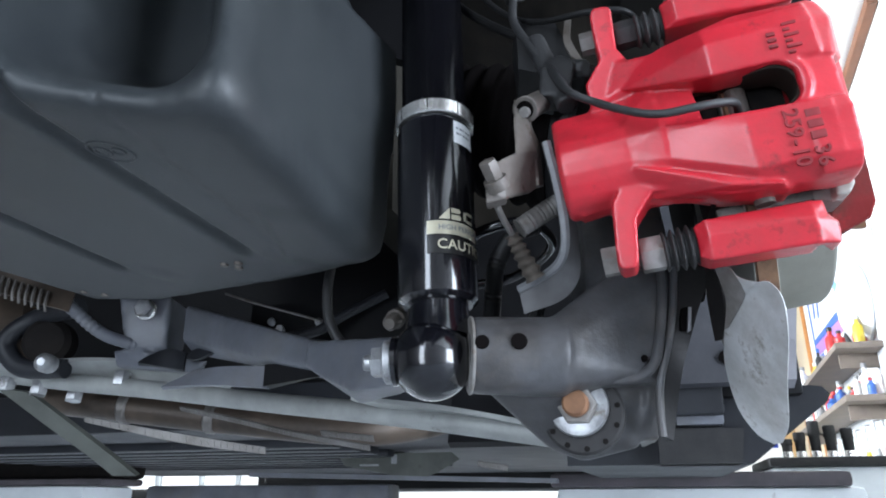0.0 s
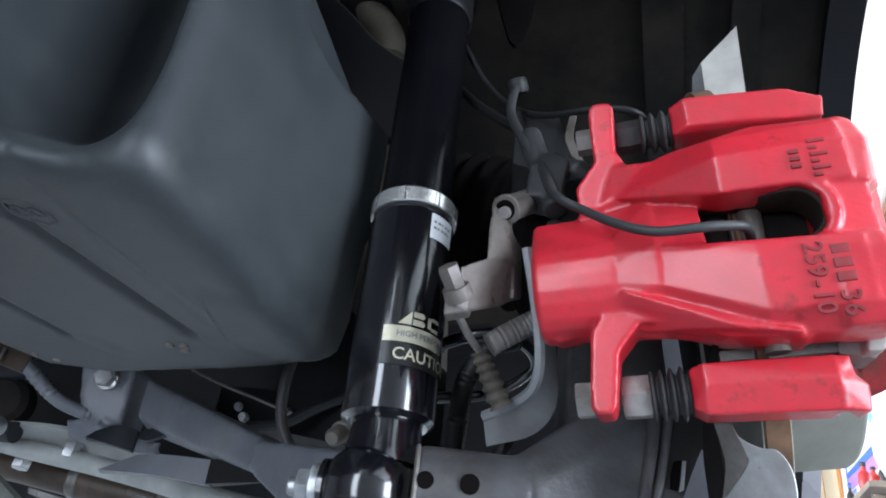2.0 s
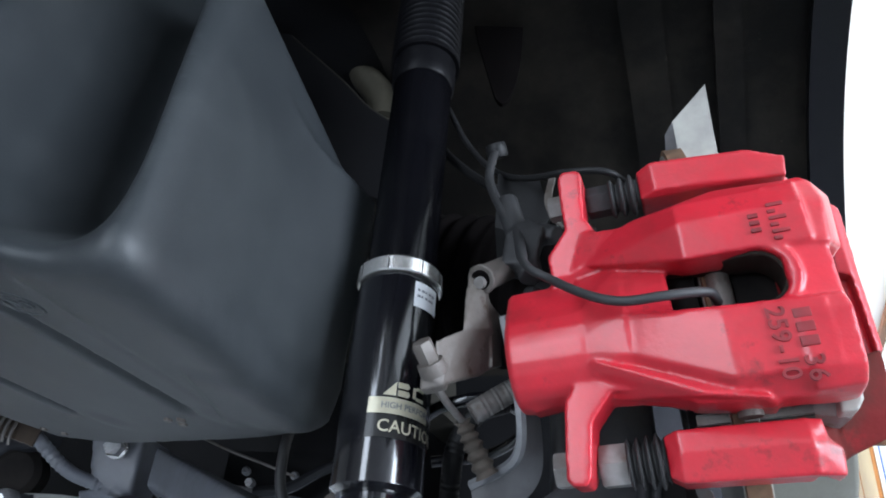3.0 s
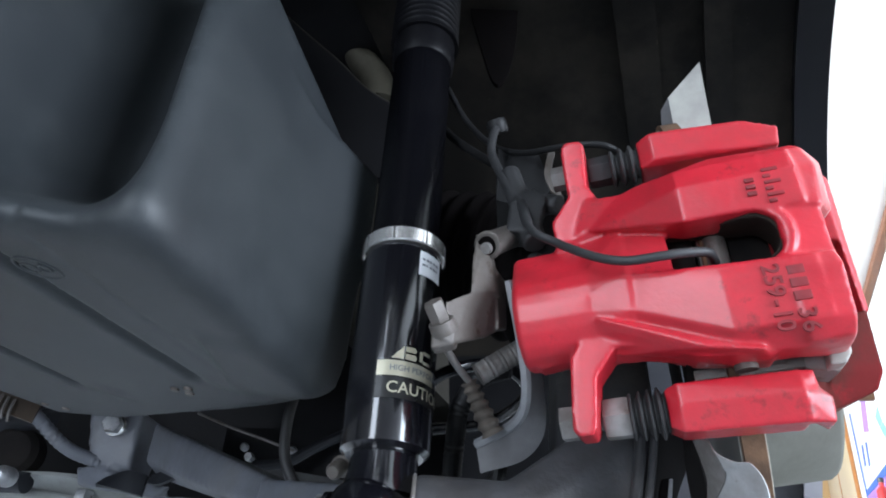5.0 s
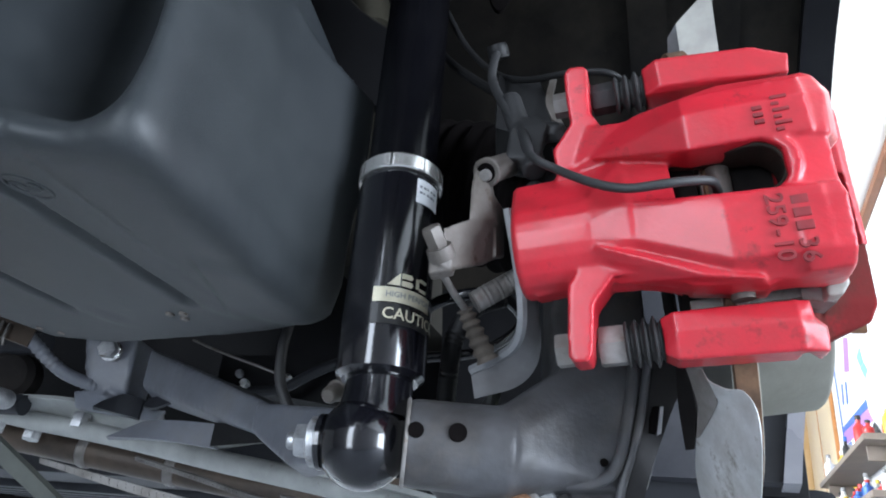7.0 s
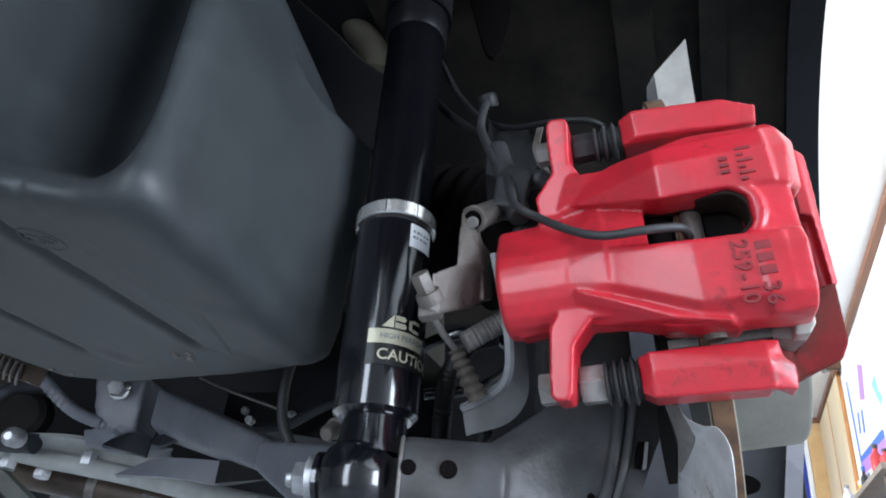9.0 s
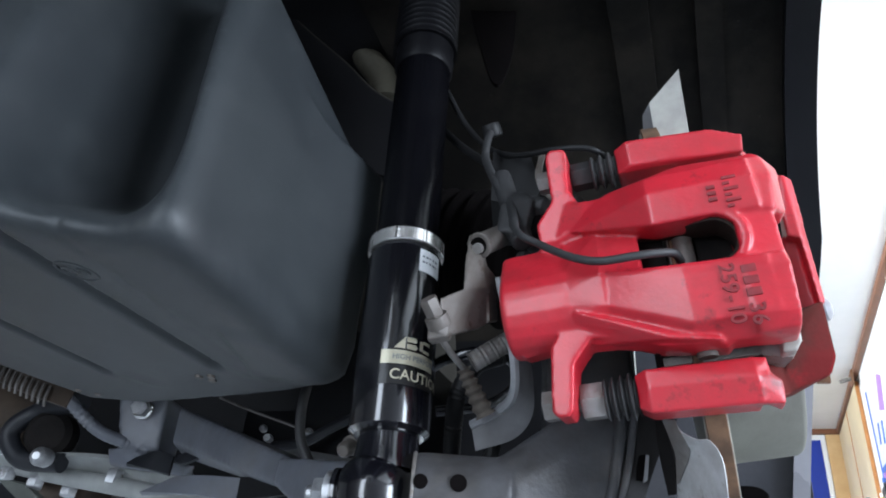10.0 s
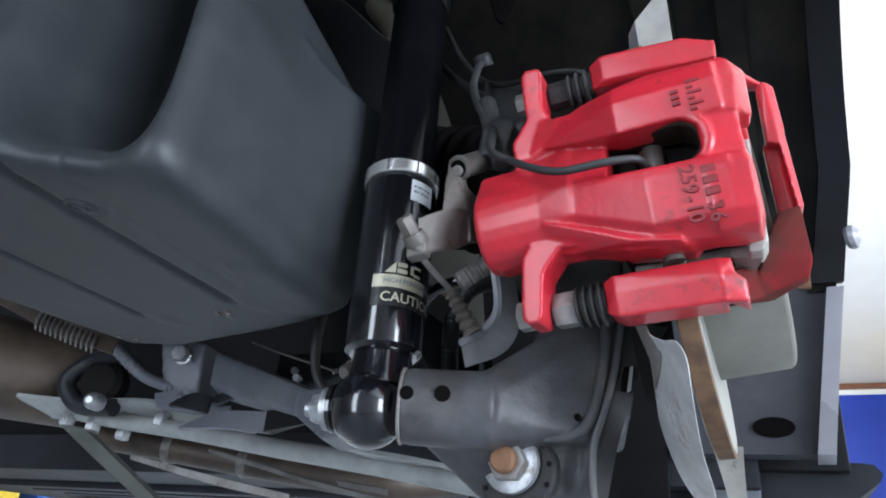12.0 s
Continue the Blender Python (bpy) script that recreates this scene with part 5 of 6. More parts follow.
hull(bm, [(-0.14, 0.705, 1.456), (-0.03, 0.60, 1.438), (-0.03, 0.60, 1.398), (-0.085, 0.64, 1.394), (-0.14, 0.70, 1.428), (-0.02, 0.65, 1.438), (-0.02, 0.65, 1.398), (-0.13, 0.76, 1.45), (-0.08, 0.70, 1.39)])
cast(part("link_body", bm, BEAM, link_, smooth=0), 0.0026, 4)
bm = bm_new()
strip(bm, [(-0.330, 0.82, 1.4243), (-0.2618, 0.80, 1.4243), (-0.195, 0.78, 1.4180)], [(-0.2932, 0.82, 1.4440), (-0.2511, 0.80, 1.4457), (-0.190, 0.78, 1.4430)], 0.006)
part("lower_plate", bm, BEAM, link_)
# solid black block standing in for the shade under the link
bm = bm_new()
hull(bm, [(-0.20, 0.775, 1.444), (-0.14, 0.72, 1.437), (-0.115, 0.70, 1.420), (-0.20, 0.775, 1.420), (-0.20, 0.80, 1.444), (-0.12, 0.74, 1.43), (-0.20, 0.80, 1.42)])
part("hollow", bm, BLACK_CASE, link_, "black block for the shaded hollow under the link")
bm = bm_new()
lathe(bm, (-0.038, 0.575, 1.448), (-0.044, 0.553, 1.436), [(0, 0.0075), (0.4, 0.0085), (0.45, 0.0068), (0.9, 0.0064), (1, 0.0045)], 20)
part("ball_stud", bm, LEVER, link_, "dull steel ball stud and nut")
mount = thing("link_mount", (-0.41, 0.95, 1.47), "grey welded mounting bracket with a bright bolt", "bracket")
bm = bm_new()
hull(bm, [(-0.453, 0.93, 1.57), (-0.379, 0.93, 1.57), (-0.44, 0.94, 1.505), (-0.38, 0.94, 1.495), (-0.453, 1.02, 1.57), (-0.379, 1.02, 1.57), (-0.44, 1.0, 1.49), (-0.38, 1.0, 1.49)])
hull(bm, [(-0.46, 0.95, 1.50), (-0.37, 0.93, 1.485), (-0.31, 0.91, 1.475), (-0.46, 0.97, 1.475), (-0.33, 0.93, 1.462), (-0.46, 1.03, 1.49), (-0.34, 1.0, 1.47)])
cast(part("bracket_body", bm, BEAM, mount, smooth=0), 0.003, 4)
bm = bm_new()
lathe(bm, (-0.412, 0.945, 1.549), (-0.408, 0.920, 1.547), [(0, 0.0245), (0.25, 0.0255), (0.34, 0.015), (0.9, 0.014), (1, 0.010)], 24)
part("bolt", bm, CHROME, mount, "bright zinc flange bolt")
bm = bm_new()
hexagon(bm, (-0.4085, 0.924, 1.5472), (-0.4065, 0.908, 1.5462), 0.0125)
part("bolt_head", bm, ZINC, mount)
torn = thing("torn_bracket", (-0.34, 0.90, 1.47), "dark bent sheet bracket under the mounting", "bracket")
bm = bm_new()
strip(bm, [(-0.3976, 0.90, 1.468), (-0.365, 0.895, 1.463), (-0.333, 0.89, 1.457)], [(-0.392, 0.91, 1.478), (-0.3611, 0.90, 1.487), (-0.3363, 0.90, 1.4825)], 0.005)
part("tongue", bm, PAN_DARK, torn)
bm = bm_new()
strip(bm, [(-0.333, 0.895, 1.474), (-0.3128, 0.885, 1.4713), (-0.2704, 0.86, 1.484)], [(-0.330, 0.90, 1.484), (-0.31, 0.89, 1.488), (-0.2704, 0.865, 1.490)], 0.004)
part("blade", bm, PAN_DARK, torn)
brace = thing("underbody_brace", (-0.3, 0.95, 1.42), "pale grey aluminium underbody brace bar", "brace")
bm = bm_new()
tube(bm, [(-0.72, 1.08, 1.490), (-0.56, 1.03, 1.466), (-0.40, 0.98, 1.446), (-0.22, 0.89, 1.417), (-0.05, 0.80, 1.391), (0.10, 0.74, 1.366), (0.15, 0.72, 1.358)], 0.0125, 16)
part("bar", bm, ALLOY, brace)
bm = bm_new()
strip(bm, [(-0.74, 1.02, 1.497), (-0.62, 1.0, 1.489), (-0.50, 0.99, 1.492), (-0.42, 0.985, 1.484), (-0.30, 0.975, 1.462)], [(-0.74, 1.10, 1.478), (-0.62, 1.06, 1.468), (-0.50, 1.04, 1.466), (-0.42, 1.02, 1.458), (-0.30, 0.99, 1.452)], 0.006)
part("end_plate", bm, ALLOY, brace)
bm = bm_new()
strip(bm, [(-0.10, 0.76, 1.405), (0.0, 0.74, 1.392), (0.10, 0.72, 1.372)], [(-0.02, 0.86, 1.395), (0.06, 0.82, 1.384), (0.12, 0.78, 1.368)], 0.005)
part("gusset", bm, ALLOY, brace)
bm = bm_new()
strip(bm, [(-0.664, 1.045, 1.459), (-0.594, 1.05, 1.413), (-0.524, 1.06, 1.367), (-0.480, 1.065, 1.336)], [(-0.612, 1.040, 1.452), (-0.553, 1.045, 1.413), (-0.487, 1.055, 1.367), (-0.444, 1.060, 1.336)], 0.010)
part("diagonal", bm, OLIVE, brace, "dull olive grey diagonal strut")
for x, y, z in ((-0.552, 1.052, 1.448), (-0.461, 1.000, 1.462), (-0.655, 1.05, 1.462), (-0.60, 1.04, 1.455)):
    bm = bm_new()
    hexagon(bm, (x, y, z + 0.012), (x, y - 0.004, z - 0.008), 0.0125)
    part("bolt", bm, ZINC, brace, "bright zinc bolt")
bush = thing("subframe_bush", (-0.58, 1.0, 1.5), "dark subframe arm with a rubber bush and bright bolt", "bush")
bm = bm_new()
tube(bm, [(-0.52, 0.96, 1.56), (-0.60, 1.0, 1.555), (-0.64, 1.0, 1.52), (-0.61, 1.0, 1.482), (-0.54, 0.99, 1.478)], 0.014, 14)
part("bush_ring", bm, PAN_DARK, bush)
bm = bm_new()
lathe(bm, (-0.58, 1.02, 1.52), (-0.575, 0.985, 1.518), [(0, 0.034), (0.8, 0.034), (1, 0.026)], 28)
part("rubber", bm, PAD, bush)
bm = bm_new()
lathe(bm, (-0.545, 0.955, 1.478), (-0.540, 0.925, 1.476), [(0, 0.013), (0.6, 0.013), (0.85, 0.010), (1, 0.005)], 20)
part("bolt", bm, ZINC, bush, "bright zinc bolt")

# ---- exhaust, heat shields ----
pipe = thing("exhaust_pipe", (-0.3, 1.2, 1.4), "browned exhaust pipe under the floor", "exhaust")
bm = bm_new()
tube(bm, [(-0.66, 1.15, 1.458), (-0.60, 1.14, 1.452), (-0.50, 1.12, 1.440), (-0.34, 1.11, 1.422), (-0.14, 1.08, 1.402), (-0.04, 1.14, 1.415), (0.04, 1.26, 1.450), (0.08, 1.36, 1.49)], 0.024, 20)
part("pipe", bm, EXHAUST, pipe)
for x, y, z in ((-0.50, 1.12, 1.440), (-0.36, 1.111, 1.4245)):
    bm = bm_new()
    lathe(bm, (x - 0.008, y, z + 0.001), (x + 0.008, y - 0.001, z - 0.001), [(0, 0.0245), (0.2, 0.0268), (0.8, 0.0268), (1, 0.0245)], 28)
    part("weld_ring", bm, SHIELD, pipe)
silencer = thing("exhaust_silencer", (-0.85, 1.1, 1.5), "brown stained exhaust silencer beside the tank cover", "exhaust")
bm = bm_new()
lathe(bm, (-1.05, 0.85, 1.55), (-0.70, 1.15, 1.55), [(0, 0.06), (0.06, 0.085), (0.94, 0.085), (1, 0.06)], 36)
part("body", bm, EXHAUST, silencer)
bm = bm_new()
tube(bm, [(-0.875, 1.0 + 0.09 * math.cos(k * math.pi / 5), 1.55 + 0.09 * math.sin(k * math.pi / 5)) for k in range(11)], 0.006, 8, 3)
part("seam_band", bm, BRACKET, silencer)
hs = thing("heat_shield", (-0.3, 1.15, 1.4), "dimpled aluminium heat shield edges along the tunnel", "heat shield")


def dimpled(name, left, right, count):
    """A bent shield edge with a row of pressed dimples along it."""
    bm = strip(bm_new(), left, right, 0.003)
    a, b = smooth_path(left, 12), smooth_path(right, 12)
    for i in range(count):
        k = min(len(a) - 1, int((i + 0.5) / count * (len(a) - 1)))
        for w in (0.3, 0.7):
            q = a[k].lerp(b[k], w)
            lathe(bm, q + Vector((0, 0.001, 0)), q - Vector((0, 0.0026, 0.0004)), [(0, 0.0016), (0.6, 0.0014), (1, 0.0006)], 6)
    return part(name, bm, SHIELD, hs)


dimpled("near_edge", [(-0.5361, 1.06, 1.4185), (-0.3806, 1.06, 1.3923), (-0.2617, 1.06, 1.3745)], [(-0.5351, 1.062, 1.4110), (-0.3793, 1.062, 1.3800), (-0.2611, 1.062, 1.3650)], 64)
dimpled("far_edge", [(-0.365, 0.98, 1.4240), (-0.2762, 0.98, 1.4060), (-0.2049, 0.98, 1.3900), (-0.10, 0.98, 1.372)], [(-0.365, 0.985, 1.4190), (-0.2762, 0.985, 1.4000), (-0.2049, 0.985, 1.3840), (-0.10, 0.985, 1.365)], 70)
dimpled("tunnel_patch", [(-0.172, 1.0, 1.3935), (-0.098, 1.0, 1.3860)], [(-0.168, 1.004, 1.3860), (-0.096, 1.004, 1.3780)], 18)
dimpled("tunnel_patch", [(0.048, 1.0, 1.3520), (0.090, 1.0, 1.3455)], [(0.050, 1.004, 1.3455), (0.090, 1.004, 1.3395)], 10)
cs = thing("corrugated_shield", (-0.55, 0.86, 1.55), "corrugated aluminium shield behind the tank cover", "heat shield")
for i in range(12):
    x = -0.610 + i * 0.0090
    z = 1.571 - i * 0.0029
    bm = bm_new()
    tube(bm, [(x, 0.862, z + 0.016), (x + 0.002, 0.856, z), (x + 0.003, 0.858, z - 0.012)], 0.0019, 8, 4)
    part("flute", bm, SHIELD, cs)
bm = bm_new()
strip(bm, [(-0.70, 0.87, 1.635), (-0.58, 0.87, 1.588), (-0.48, 0.87, 1.555)], [(-0.70, 0.862, 1.605), (-0.58, 0.862, 1.556), (-0.48, 0.862, 1.528)], 0.003)
part("sheet", bm, EXHAUST, cs)
hose3 = thing("vent_hose", (-0.48, 0.92, 1.52), "thin ribbed vent hose beside the bracket", "hose")
bm = bm_new()
tube(bm, [(-0.53, 0.88, 1.575), (-0.50, 0.90, 1.545), (-0.465, 0.93, 1.515), (-0.42, 0.95, 1.502)], 0.0085, 12, 14, 0.0008, 22)
part("hose", bm, BEAM, hose3)
hose4 = thing("wiring_conduit", (-0.12, 0.7, 1.47), "grey hanging wiring conduit behind the damper", "hose")
bm = bm_new()
tube(bm, [(-0.115, 0.68, 1.535), (-0.118, 0.68, 1.50), (-0.112, 0.68, 1.465), (-0.085, 0.68, 1.425)], 0.0052, 12)
part("hose", bm, CABLE, hose4)
crate = thing("underbody_unit", (-0.2, 0.95, 1.5), "black plastic unit with bolts behind the tank cover", "underbody unit")
bm = bm_new()
hull(bm, [(-0.27, 0.95, 1.56), (-0.05, 0.90, 1.56), (-0.27, 0.95, 1.52), (-0.05, 0.90, 1.49), (-0.27, 1.1, 1.56), (-0.05, 1.05, 1.56), (-0.27, 1.1, 1.52), (-0.05, 1.05, 1.49)])
part("case", bm, BLACK_CASE, crate)
for x, y, z in ((-0.238, 0.945, 1.534), (-0.17, 0.93, 1.53)):
    bm = bm_new()
    lathe(bm, (x, y, z), (x, y - 0.012, z), [(0, 0.0055), (0.7, 0.0055), (1, 0.003)], 14)
    part("bolt", bm, DULL, crate)
bm = bm_new()
tube(bm, [(-0.296, 0.905, 1.565), (-0.250, 0.898, 1.549), (-0.209, 0.893, 1.537), (-0.160, 0.886, 1.522)], 0.0016, 8)
part("fuel_line", bm, BRACKET, crate, "thin bright metal line")
bm = bm_new()
tube(bm, [(-0.205, 0.885, 1.500), (-0.165, 0.885, 1.508), (-0.130, 0.886, 1.530), (-0.075, 0.888, 1.560)], 0.0065, 10)
part("stay", bm, PAN_DARK, crate, "dark sealed stay")
bm = bm_new()
hexagon(bm, (-0.214, 0.900, 1.512), (-0.213, 0.882, 1.511), 0.0055)
part("bolt", bm, ZINC, crate)

# ---- lift ----
lift = thing("car_lift", car(0.2, 1.6, 0), "white painted car lift beam with rubber pads", "car lift", metres=True)
bm = carbox(bm_new(), (-0.18, 1.30, 1.17), (0.31, 1.46, 1.322), 0.012)
part("arm", bm, LIFT, lift, metres=True)
bm = carbox(bm_new(), (-0.19, 1.29, 1.322), (0.29, 1.46, 1.346), 0.008)
part("rubber_pad", bm, LIFT_PAD, lift, metres=True)
bm = carbox(bm_new(), (-1.7, 1.30, 1.17), (-1.205, 1.46, 1.332), 0.012)
part("arm", bm, LIFT, lift, metres=True)
bm = carbox(bm_new(), (-1.75, 1.305, 1.332), (-1.165, 1.44, 1.347), 0.006)
part("rubber_pad", bm, LIFT_PAD, lift, metres=True)
bm = carbox(bm_new(), (-1.56, 1.36, 1.347), (-1.16, 1.44, 1.425), 0.012)
part("pad_block", bm, PAD, lift, "black rubber block on the lift pad", metres=True)
bm = carbox(bm_new(), (-1.30, 1.62, 1.25), (-0.62, 1.70, 1.338), 0.01)
part("cross_bar", bm, BEAM, lift, "grey painted lift cross bar", metres=True)
bm = carbox(bm_new(), (-2.1, 2.36, 1.26), (-1.0, 2.44, 1.344), 0.01)
part("cross_beam", bm, BLACK_CASE, lift, "black lift cross beam", metres=True)
bm = carbox(bm_new(), (0.05, 1.34, 0.0), (0.25, 1.46, 1.2), 0.02)
part("post", bm, LIFT, lift, metres=True)
bm = carbox(bm_new(), (-1.6, 1.34, 0.0), (-1.3, 1.46, 1.2), 0.02)
part("post", bm, LIFT, lift, metres=True)

# ---- far walls: banner, boards, poster, shelves ----
def pane(name, lo, hi, material, label, category, bevel=0.003, kind="", group=""):
    return solo(name, carbox(bm_new(), lo, hi, bevel), material, label, category, kind, group)


def sidebox(lo, hi, bevel=0.0):
    return box(bm_new(), lo, hi, bevel, SIDEM)


pane("banner", (0.60, WALL_F - 0.02, 1.9), (1.372, WALL_F - 0.003, 3.475), BLUE, "plain deep blue vinyl banner on the end wall", "banner")
pane("white_strip", (1.375, WALL_F - 0.03, 0.0), (1.425, WALL_F - 0.003, 3.53), PAPER, "narrow white upright strip beside the blue banner", "strip")
pane("wood_board", (1.43, WALL_F - 0.05, 0.0), (1.603, WALL_F - 0.004, 3.535), WOOD, "tall varnished pine board beside the banner", "board")
pane("trim_end", (0.5, WALL_F - 0.07, 3.54), (1.606, WALL_F - 0.003, CEILING - 0.003), BROWN, "dark brown wooden moulding on the end wall", "trim", kind="structure")
for f0, f1 in ((8.26, 9.32), (7.24, 8.235)):
    solo("wood_board", sidebox((WALL_R - 0.03, f0, 0.0), (WALL_R - 0.003, f1, 3.52), 0.004), CREAM, "pale cream varnished wall board near the corner", "board", group="cream wall boards")
for f0 in (8.237, 7.205):
    solo("wood_strip", sidebox((WALL_R - 0.036, f0, 0.0), (WALL_R - 0.003, f0 + 0.022, 3.52), 0.004), AMBER, "thin amber cover strip between the boards", "strip", group="amber cover strips")
solo("trim_side", sidebox((WALL_R - 0.05, 3.2, 3.545), (WALL_R - 0.003, WALL_F - 0.072, CEILING - 0.003), 0.004), BROWN, "thin brown moulding under the ceiling", "trim", "structure")
hook = thing("wall_bracket", side(WALL_R, 7.15, 3.5), "small rusty bracket on the brown moulding", "bracket", metres=True)
part("plate", sidebox((WALL_R - 0.065, 7.05, 3.46), (WALL_R - 0.051, 7.25, 3.59), 0.004), BOLT_RUST, hook, metres=True)
part("peg", lathe(bm_new(), side(WALL_R - 0.06, 7.15, 3.53), side(WALL_R - 0.16, 7.15, 3.50), [(0, 0.02), (0.8, 0.02), (1, 0.015)], 14), BRACKET, hook, metres=True)
poster = thing("poster", side(WALL_R, 6.0, 2.0), "large white poster with blue and lilac brush strokes", "poster", metres=True)
part("sheet", sidebox((WALL_R - 0.012, 4.2, 1.75), (WALL_R - 0.004, 6.86, 3.30), 0.001), PAPER, poster, metres=True)


def stroke(points, material):
    """A painted bar on the poster, as (f, z) corners."""
    bm = bm_new()
    hull(bm, [side(WALL_R - d, f, z) for f, z in points for d in (0.010, 0.0165)])
    part("printed_shape", bm, material, poster, metres=True)


INK, LILAC, CYAN = surface("blue ink", (0.05, 0.16, 0.62), 0.5), surface("lilac ink", (0.45, 0.22, 0.62), 0.5), surface("pale cyan ink", (0.22, 0.55, 0.80), 0.5)
stroke([(6.80, 1.90), (6.85, 1.90), (6.85, 3.30), (6.80, 3.30)], INK)
stroke([(6.79, 2.645), (6.79, 2.605), (5.02, 2.53), (5.02, 2.60)], INK)
stroke([(6.79, 2.60), (6.75, 2.50), (5.02, 2.42), (5.02, 2.525)], LILAC)
stroke([(6.76, 2.49), (6.70, 2.42), (6.10, 2.40), (6.15, 2.46)], INK)
stroke([(6.62, 2.22), (6.72, 2.24), (6.60, 2.43), (6.50, 2.41)], INK)
stroke([(5.62, 2.85), (5.48, 2.85), (5.28, 2.66), (5.40, 2.65)], CYAN)
stroke([(5.70, 2.95), (5.55, 2.98), (5.50, 2.86), (5.62, 2.86)], CYAN)
stroke([(5.35, 2.40), (5.20, 2.42), (5.05, 2.20), (5.25, 2.18)], CYAN)
stroke([(5.00, 2.38), (4.90, 2.40), (4.80, 2.20), (4.92, 2.18)], INK)
stroke([(5.20, 2.30), (5.05, 2.31), (5.10, 2.20), (5.22, 2.20)], LILAC)
stroke([(6.30, 3.00), (6.10, 2.95), (5.95, 3.18), (6.12, 3.24)], LILAC)
stroke([(6.62, 2.80), (6.56, 2.80), (6.50, 2.95), (6.55, 2.96)], INK)
stroke([(6.42, 2.76), (6.36, 2.76), (6.30, 2.92), (6.35, 2.93)], INK)
for zs, f0, f1 in ((2.165, 4.45, 6.72), (1.865, 4.45, 6.86)):
    shelf = thing("wall_shelf", side(WALL_R - 0.15, 0.5 * (f0 + f1), zs), "grey wooden wall shelf crowded with workshop bottles", "shelf", "wall shelves", metres=True)
    part("board", sidebox((WALL_R - 0.26, f0, zs - 0.035), (WALL_R - 0.003, f1, zs), 0.003), SHELFWOOD, shelf, metres=True)
    part("bracket", sidebox((WALL_R - 0.22, f0 + 0.2, zs - 0.12), (WALL_R - 0.003, f0 + 0.23, zs - 0.035), 0.003), SHELFWOOD, shelf, metres=True)
    part("bracket", sidebox((WALL_R - 0.22, f1 - 0.23, zs - 0.12), (WALL_R - 0.003, f1 - 0.2, zs - 0.035), 0.003), SHELFWOOD, shelf, metres=True)
INKS = [surface("bottle plastic " + n, c, 0.4) for n, c in (("red", (0.55, 0.03, 0.03)), ("yellow", (0.75, 0.55, 0.05)), ("black", (0.02, 0.02, 0.02)), ("white", (0.8, 0.8, 0.78)), ("blue", (0.05, 0.15, 0.5)), ("grey", (0.3, 0.3, 0.3)))]
NAMES = ("red", "yellow", "black", "white", "blue", "grey")
rnd = random.Random(4)
for zs, f0, f1, count in ((2.165, 4.50, 6.66, 24), (1.865, 4.50, 6.80, 26)):
    for i in range(count):
        f, a = f0 + (f1 - f0) * (i + 0.5) / count, WALL_R - 0.08 - 0.13 * rnd.random()
        k, h, r = rnd.choice((0, 1, 2, 3, 3, 3, 3, 5, 5, 4)), 0.09 + 0.09 * rnd.random(), 0.022 + 0.016 * rnd.random()
        bottle = thing("bottle", side(a, f, zs), NAMES[k] + " plastic workshop bottle on the wall shelf", "bottle", "bottles on the shelves", metres=True)
        part("flask", lathe(bm_new(), side(a, f, zs), side(a, f, zs + h), [(0, r * 0.94), (0.04, r), (0.68, r), (0.8, r * 0.6), (0.84, r * 0.42), (1, r * 0.42)], 16), INKS[k], bottle, metres=True)
        part("cap", lathe(bm_new(), side(a, f, zs + h * 0.97), side(a, f, zs + h * 1.14), [(0, r * 0.5), (0.9, r * 0.5), (1, r * 0.44)], 14), INKS[(k + 2) % 6], bottle, metres=True)
globe = thing("wall_lamp", side(WALL_R, 4.75, 2.4), "round white glass wall lamp, switched off", "lamp", metres=True)
part("shade", lathe(bm_new(), side(WALL_R - 0.02, 4.72, 2.44), side(WALL_R - 0.16, 4.72, 2.44), [(0, 0.24), (0.2, 0.26), (0.5, 0.24), (0.8, 0.15), (1, 0.04)], 36), PAPER, globe, metres=True)
part("base", lathe(bm_new(), side(WALL_R, 4.72, 2.44), side(WALL_R - 0.025, 4.72, 2.44), [(0, 0.16), (1, 0.16)], 30), ZINC, globe, metres=True)
# things hanging under the lower shelf
for i, (f, h, k) in enumerate(((6.55, 0.20, 5), (6.30, 0.26, 3), (5.95, 0.22, 2), (5.60, 0.28, 3), (5.25, 0.24, 1), (4.95, 0.26, 5), (4.70, 0.22, 0))):
    tool = thing("hanging_tool", side(WALL_R - 0.05, f, 1.50), NAMES[k] + " handled hand tool hanging under the shelf", "hand tool", "tools under the shelf", metres=True)
    part("handle", lathe(bm_new(), side(WALL_R - 0.05, f, 1.70 - h), side(WALL_R - 0.05, f, 1.60), [(0, 0.016), (0.1, 0.020), (0.8, 0.018), (1, 0.012)], 14), INKS[k], tool, metres=True)
    part("shaft", lathe(bm_new(), side(WALL_R - 0.05, f, 1.598), side(WALL_R - 0.05, f, 1.76), [(0, 0.008), (1, 0.008)], 10), ZINC, tool, metres=True)
    part("hook", tube(bm_new(), [side(WALL_R, f, 1.765), side(WALL_R - 0.03, f, 1.765), side(WALL_R - 0.06, f, 1.755)], 0.005, 8), ZINC, tool, metres=True)
cart = thing("tool_cart", car(0.6, 2.75, 0), "white steel tool cart behind the lift", "tool cart", metres=True)
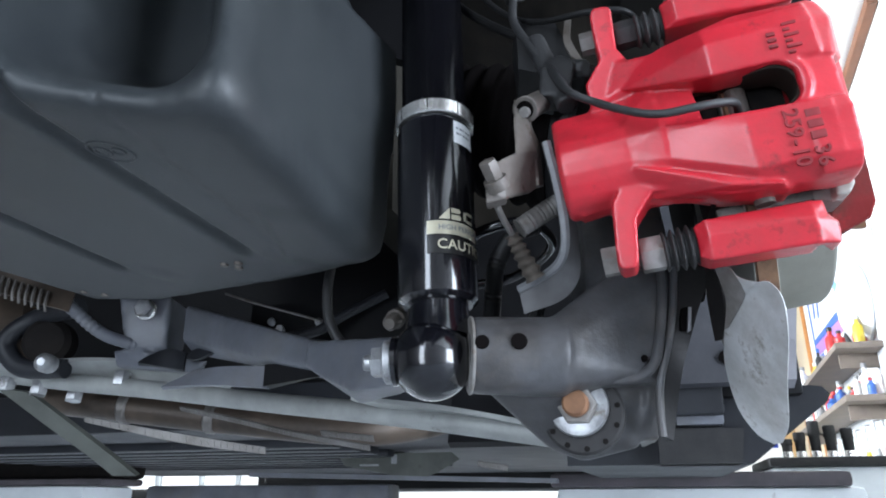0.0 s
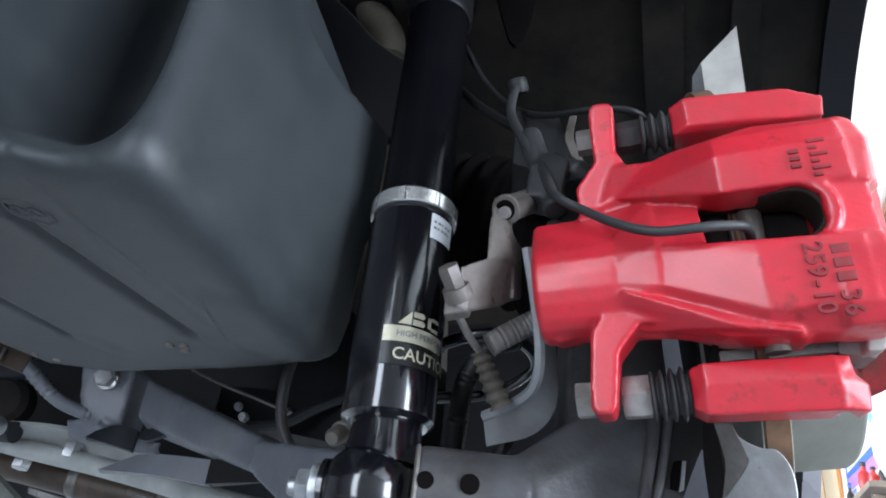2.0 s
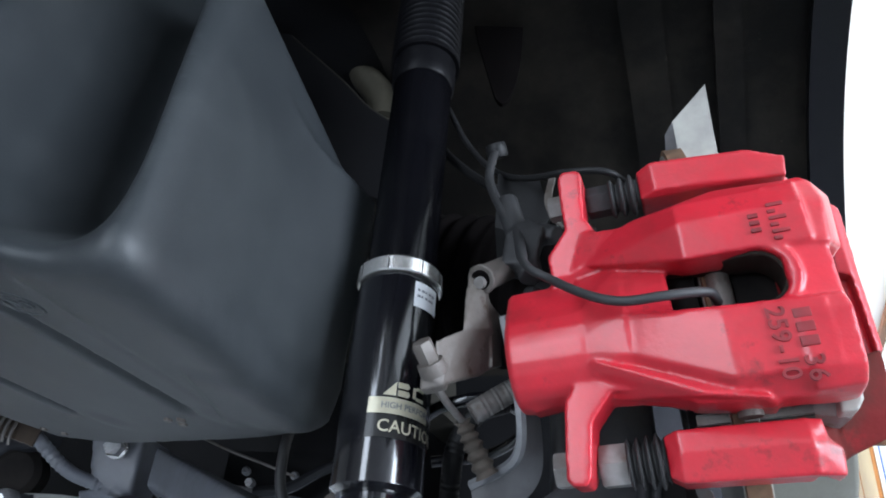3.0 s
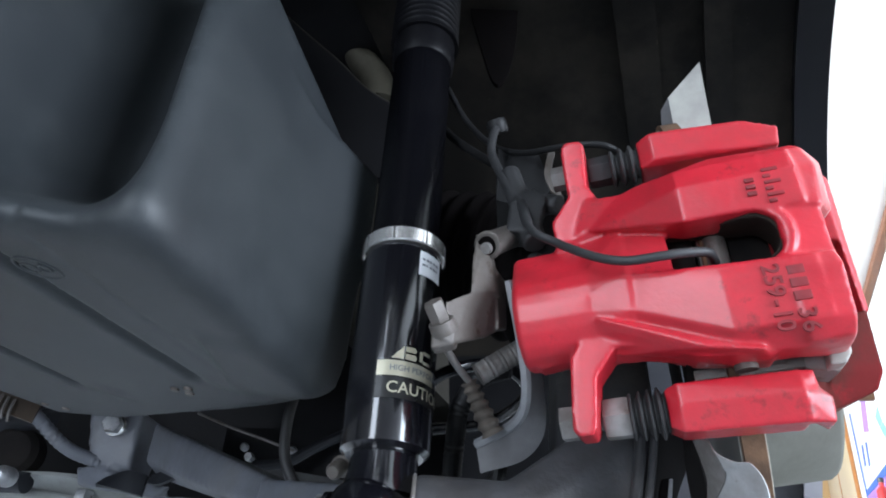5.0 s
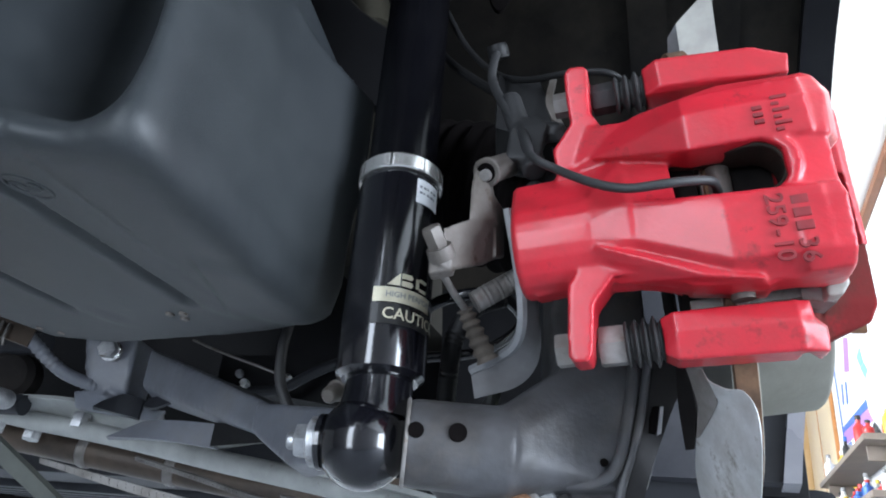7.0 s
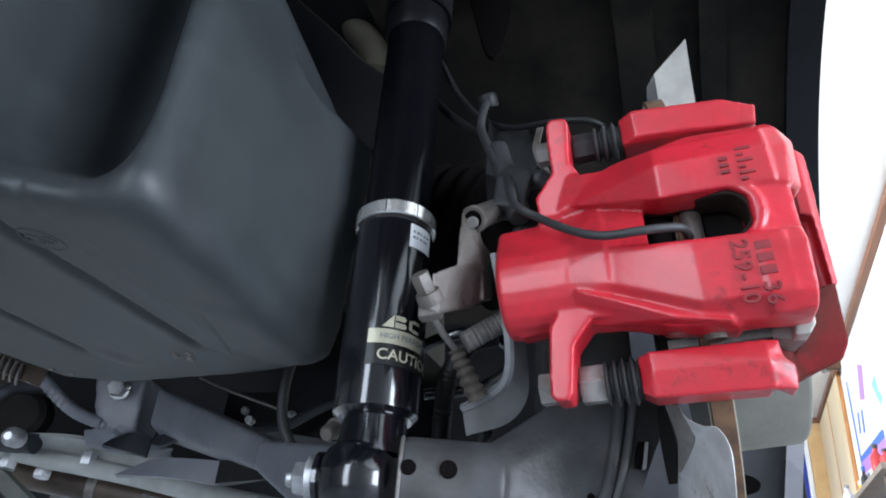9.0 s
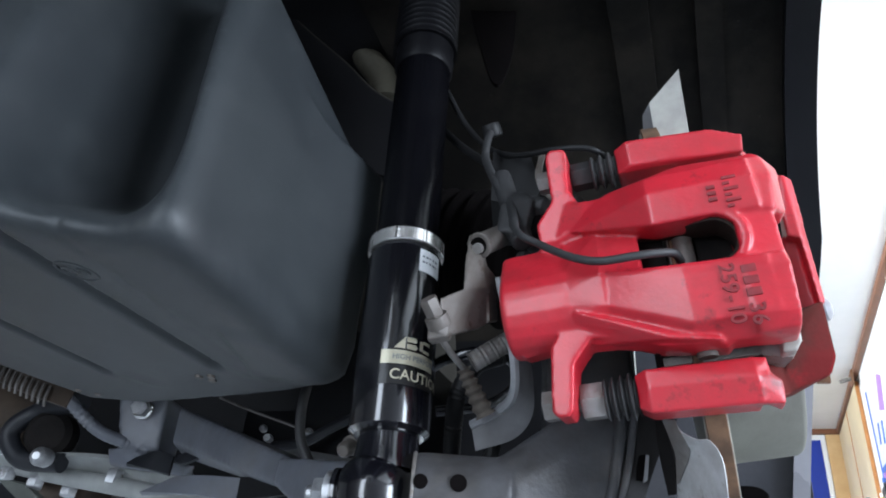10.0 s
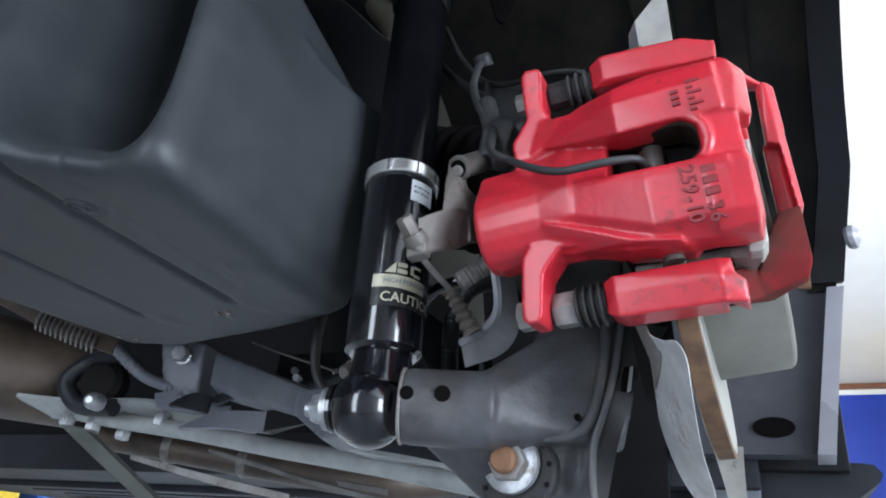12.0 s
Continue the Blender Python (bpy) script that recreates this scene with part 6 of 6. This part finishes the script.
part("cabinet", carbox(bm_new(), (0.34, 2.5, 0.08), (0.95, 2.95, 1.40), 0.01), LIFT, cart, metres=True)
part("top", carbox(bm_new(), (0.33, 2.48, 1.40), (0.96, 2.97, 1.43), 0.008), RUBBER, cart, metres=True)
for a, f in ((0.38, 2.55), (0.90, 2.55), (0.38, 2.9), (0.90, 2.9)):
    part("castor", lathe(bm_new(), car(a - 0.02, f, 0.04), car(a + 0.02, f, 0.04), [(0, 0.04), (1, 0.04)], 18), RUBBER, cart, metres=True)
for i, (a, h) in enumerate(((0.40, 0.06), (0.44, 0.08), (0.485, 0.115), (0.53, 0.10), (0.58, 0.09))):
    sock = thing("impact_socket", car(a, 2.56, 1.43), "dark impact socket with a bright foot standing on the cart", "socket", "impact sockets", metres=True)
    part("barrel", lathe(bm_new(), car(a, 2.56, 1.45), car(a, 2.56, 1.43 + h), [(0, 0.015), (0.5, 0.016), (0.55, 0.018), (0.96, 0.018), (1, 0.015)], 18), RUBBER, sock, metres=True)
    part("foot", lathe(bm_new(), car(a, 2.56, 1.43), car(a, 2.56, 1.452), [(0, 0.014), (0.1, 0.016), (0.9, 0.016), (1, 0.014)], 18), CHROME, sock, metres=True)

rack = thing("storage_rack", car(-4.4, 3.5, 0), "pale wooden storage rack with boxes by the far wall", "rack", metres=True)
for f in (2.3, 4.7):
    part("side", carbox(bm_new(), (-4.56, f, 0.0), (-4.2, f + 0.03, 1.80), 0.003), WOOD, rack, metres=True)
for z in (0.4, 0.9, 1.38, 1.77):
    part("board", carbox(bm_new(), (-4.555, 2.33, z), (-4.205, 4.70, z + 0.025), 0.003), WOOD, rack, metres=True)
for f, w, h, k in ((2.5, 0.16, 0.26, 3), (2.85, 0.22, 0.2, 1), (3.2, 0.14, 0.28, 4), (3.5, 0.2, 0.22, 3), (3.9, 0.24, 0.18, 5), (4.3, 0.2, 0.24, 1)):
    solo("storage_box", carbox(bm_new(), (-4.5, f, 1.405), (-4.25, f + w, 1.405 + h), 0.008), INKS[k], NAMES[k] + " plastic storage box standing on the rack", "box", group="boxes on the rack")
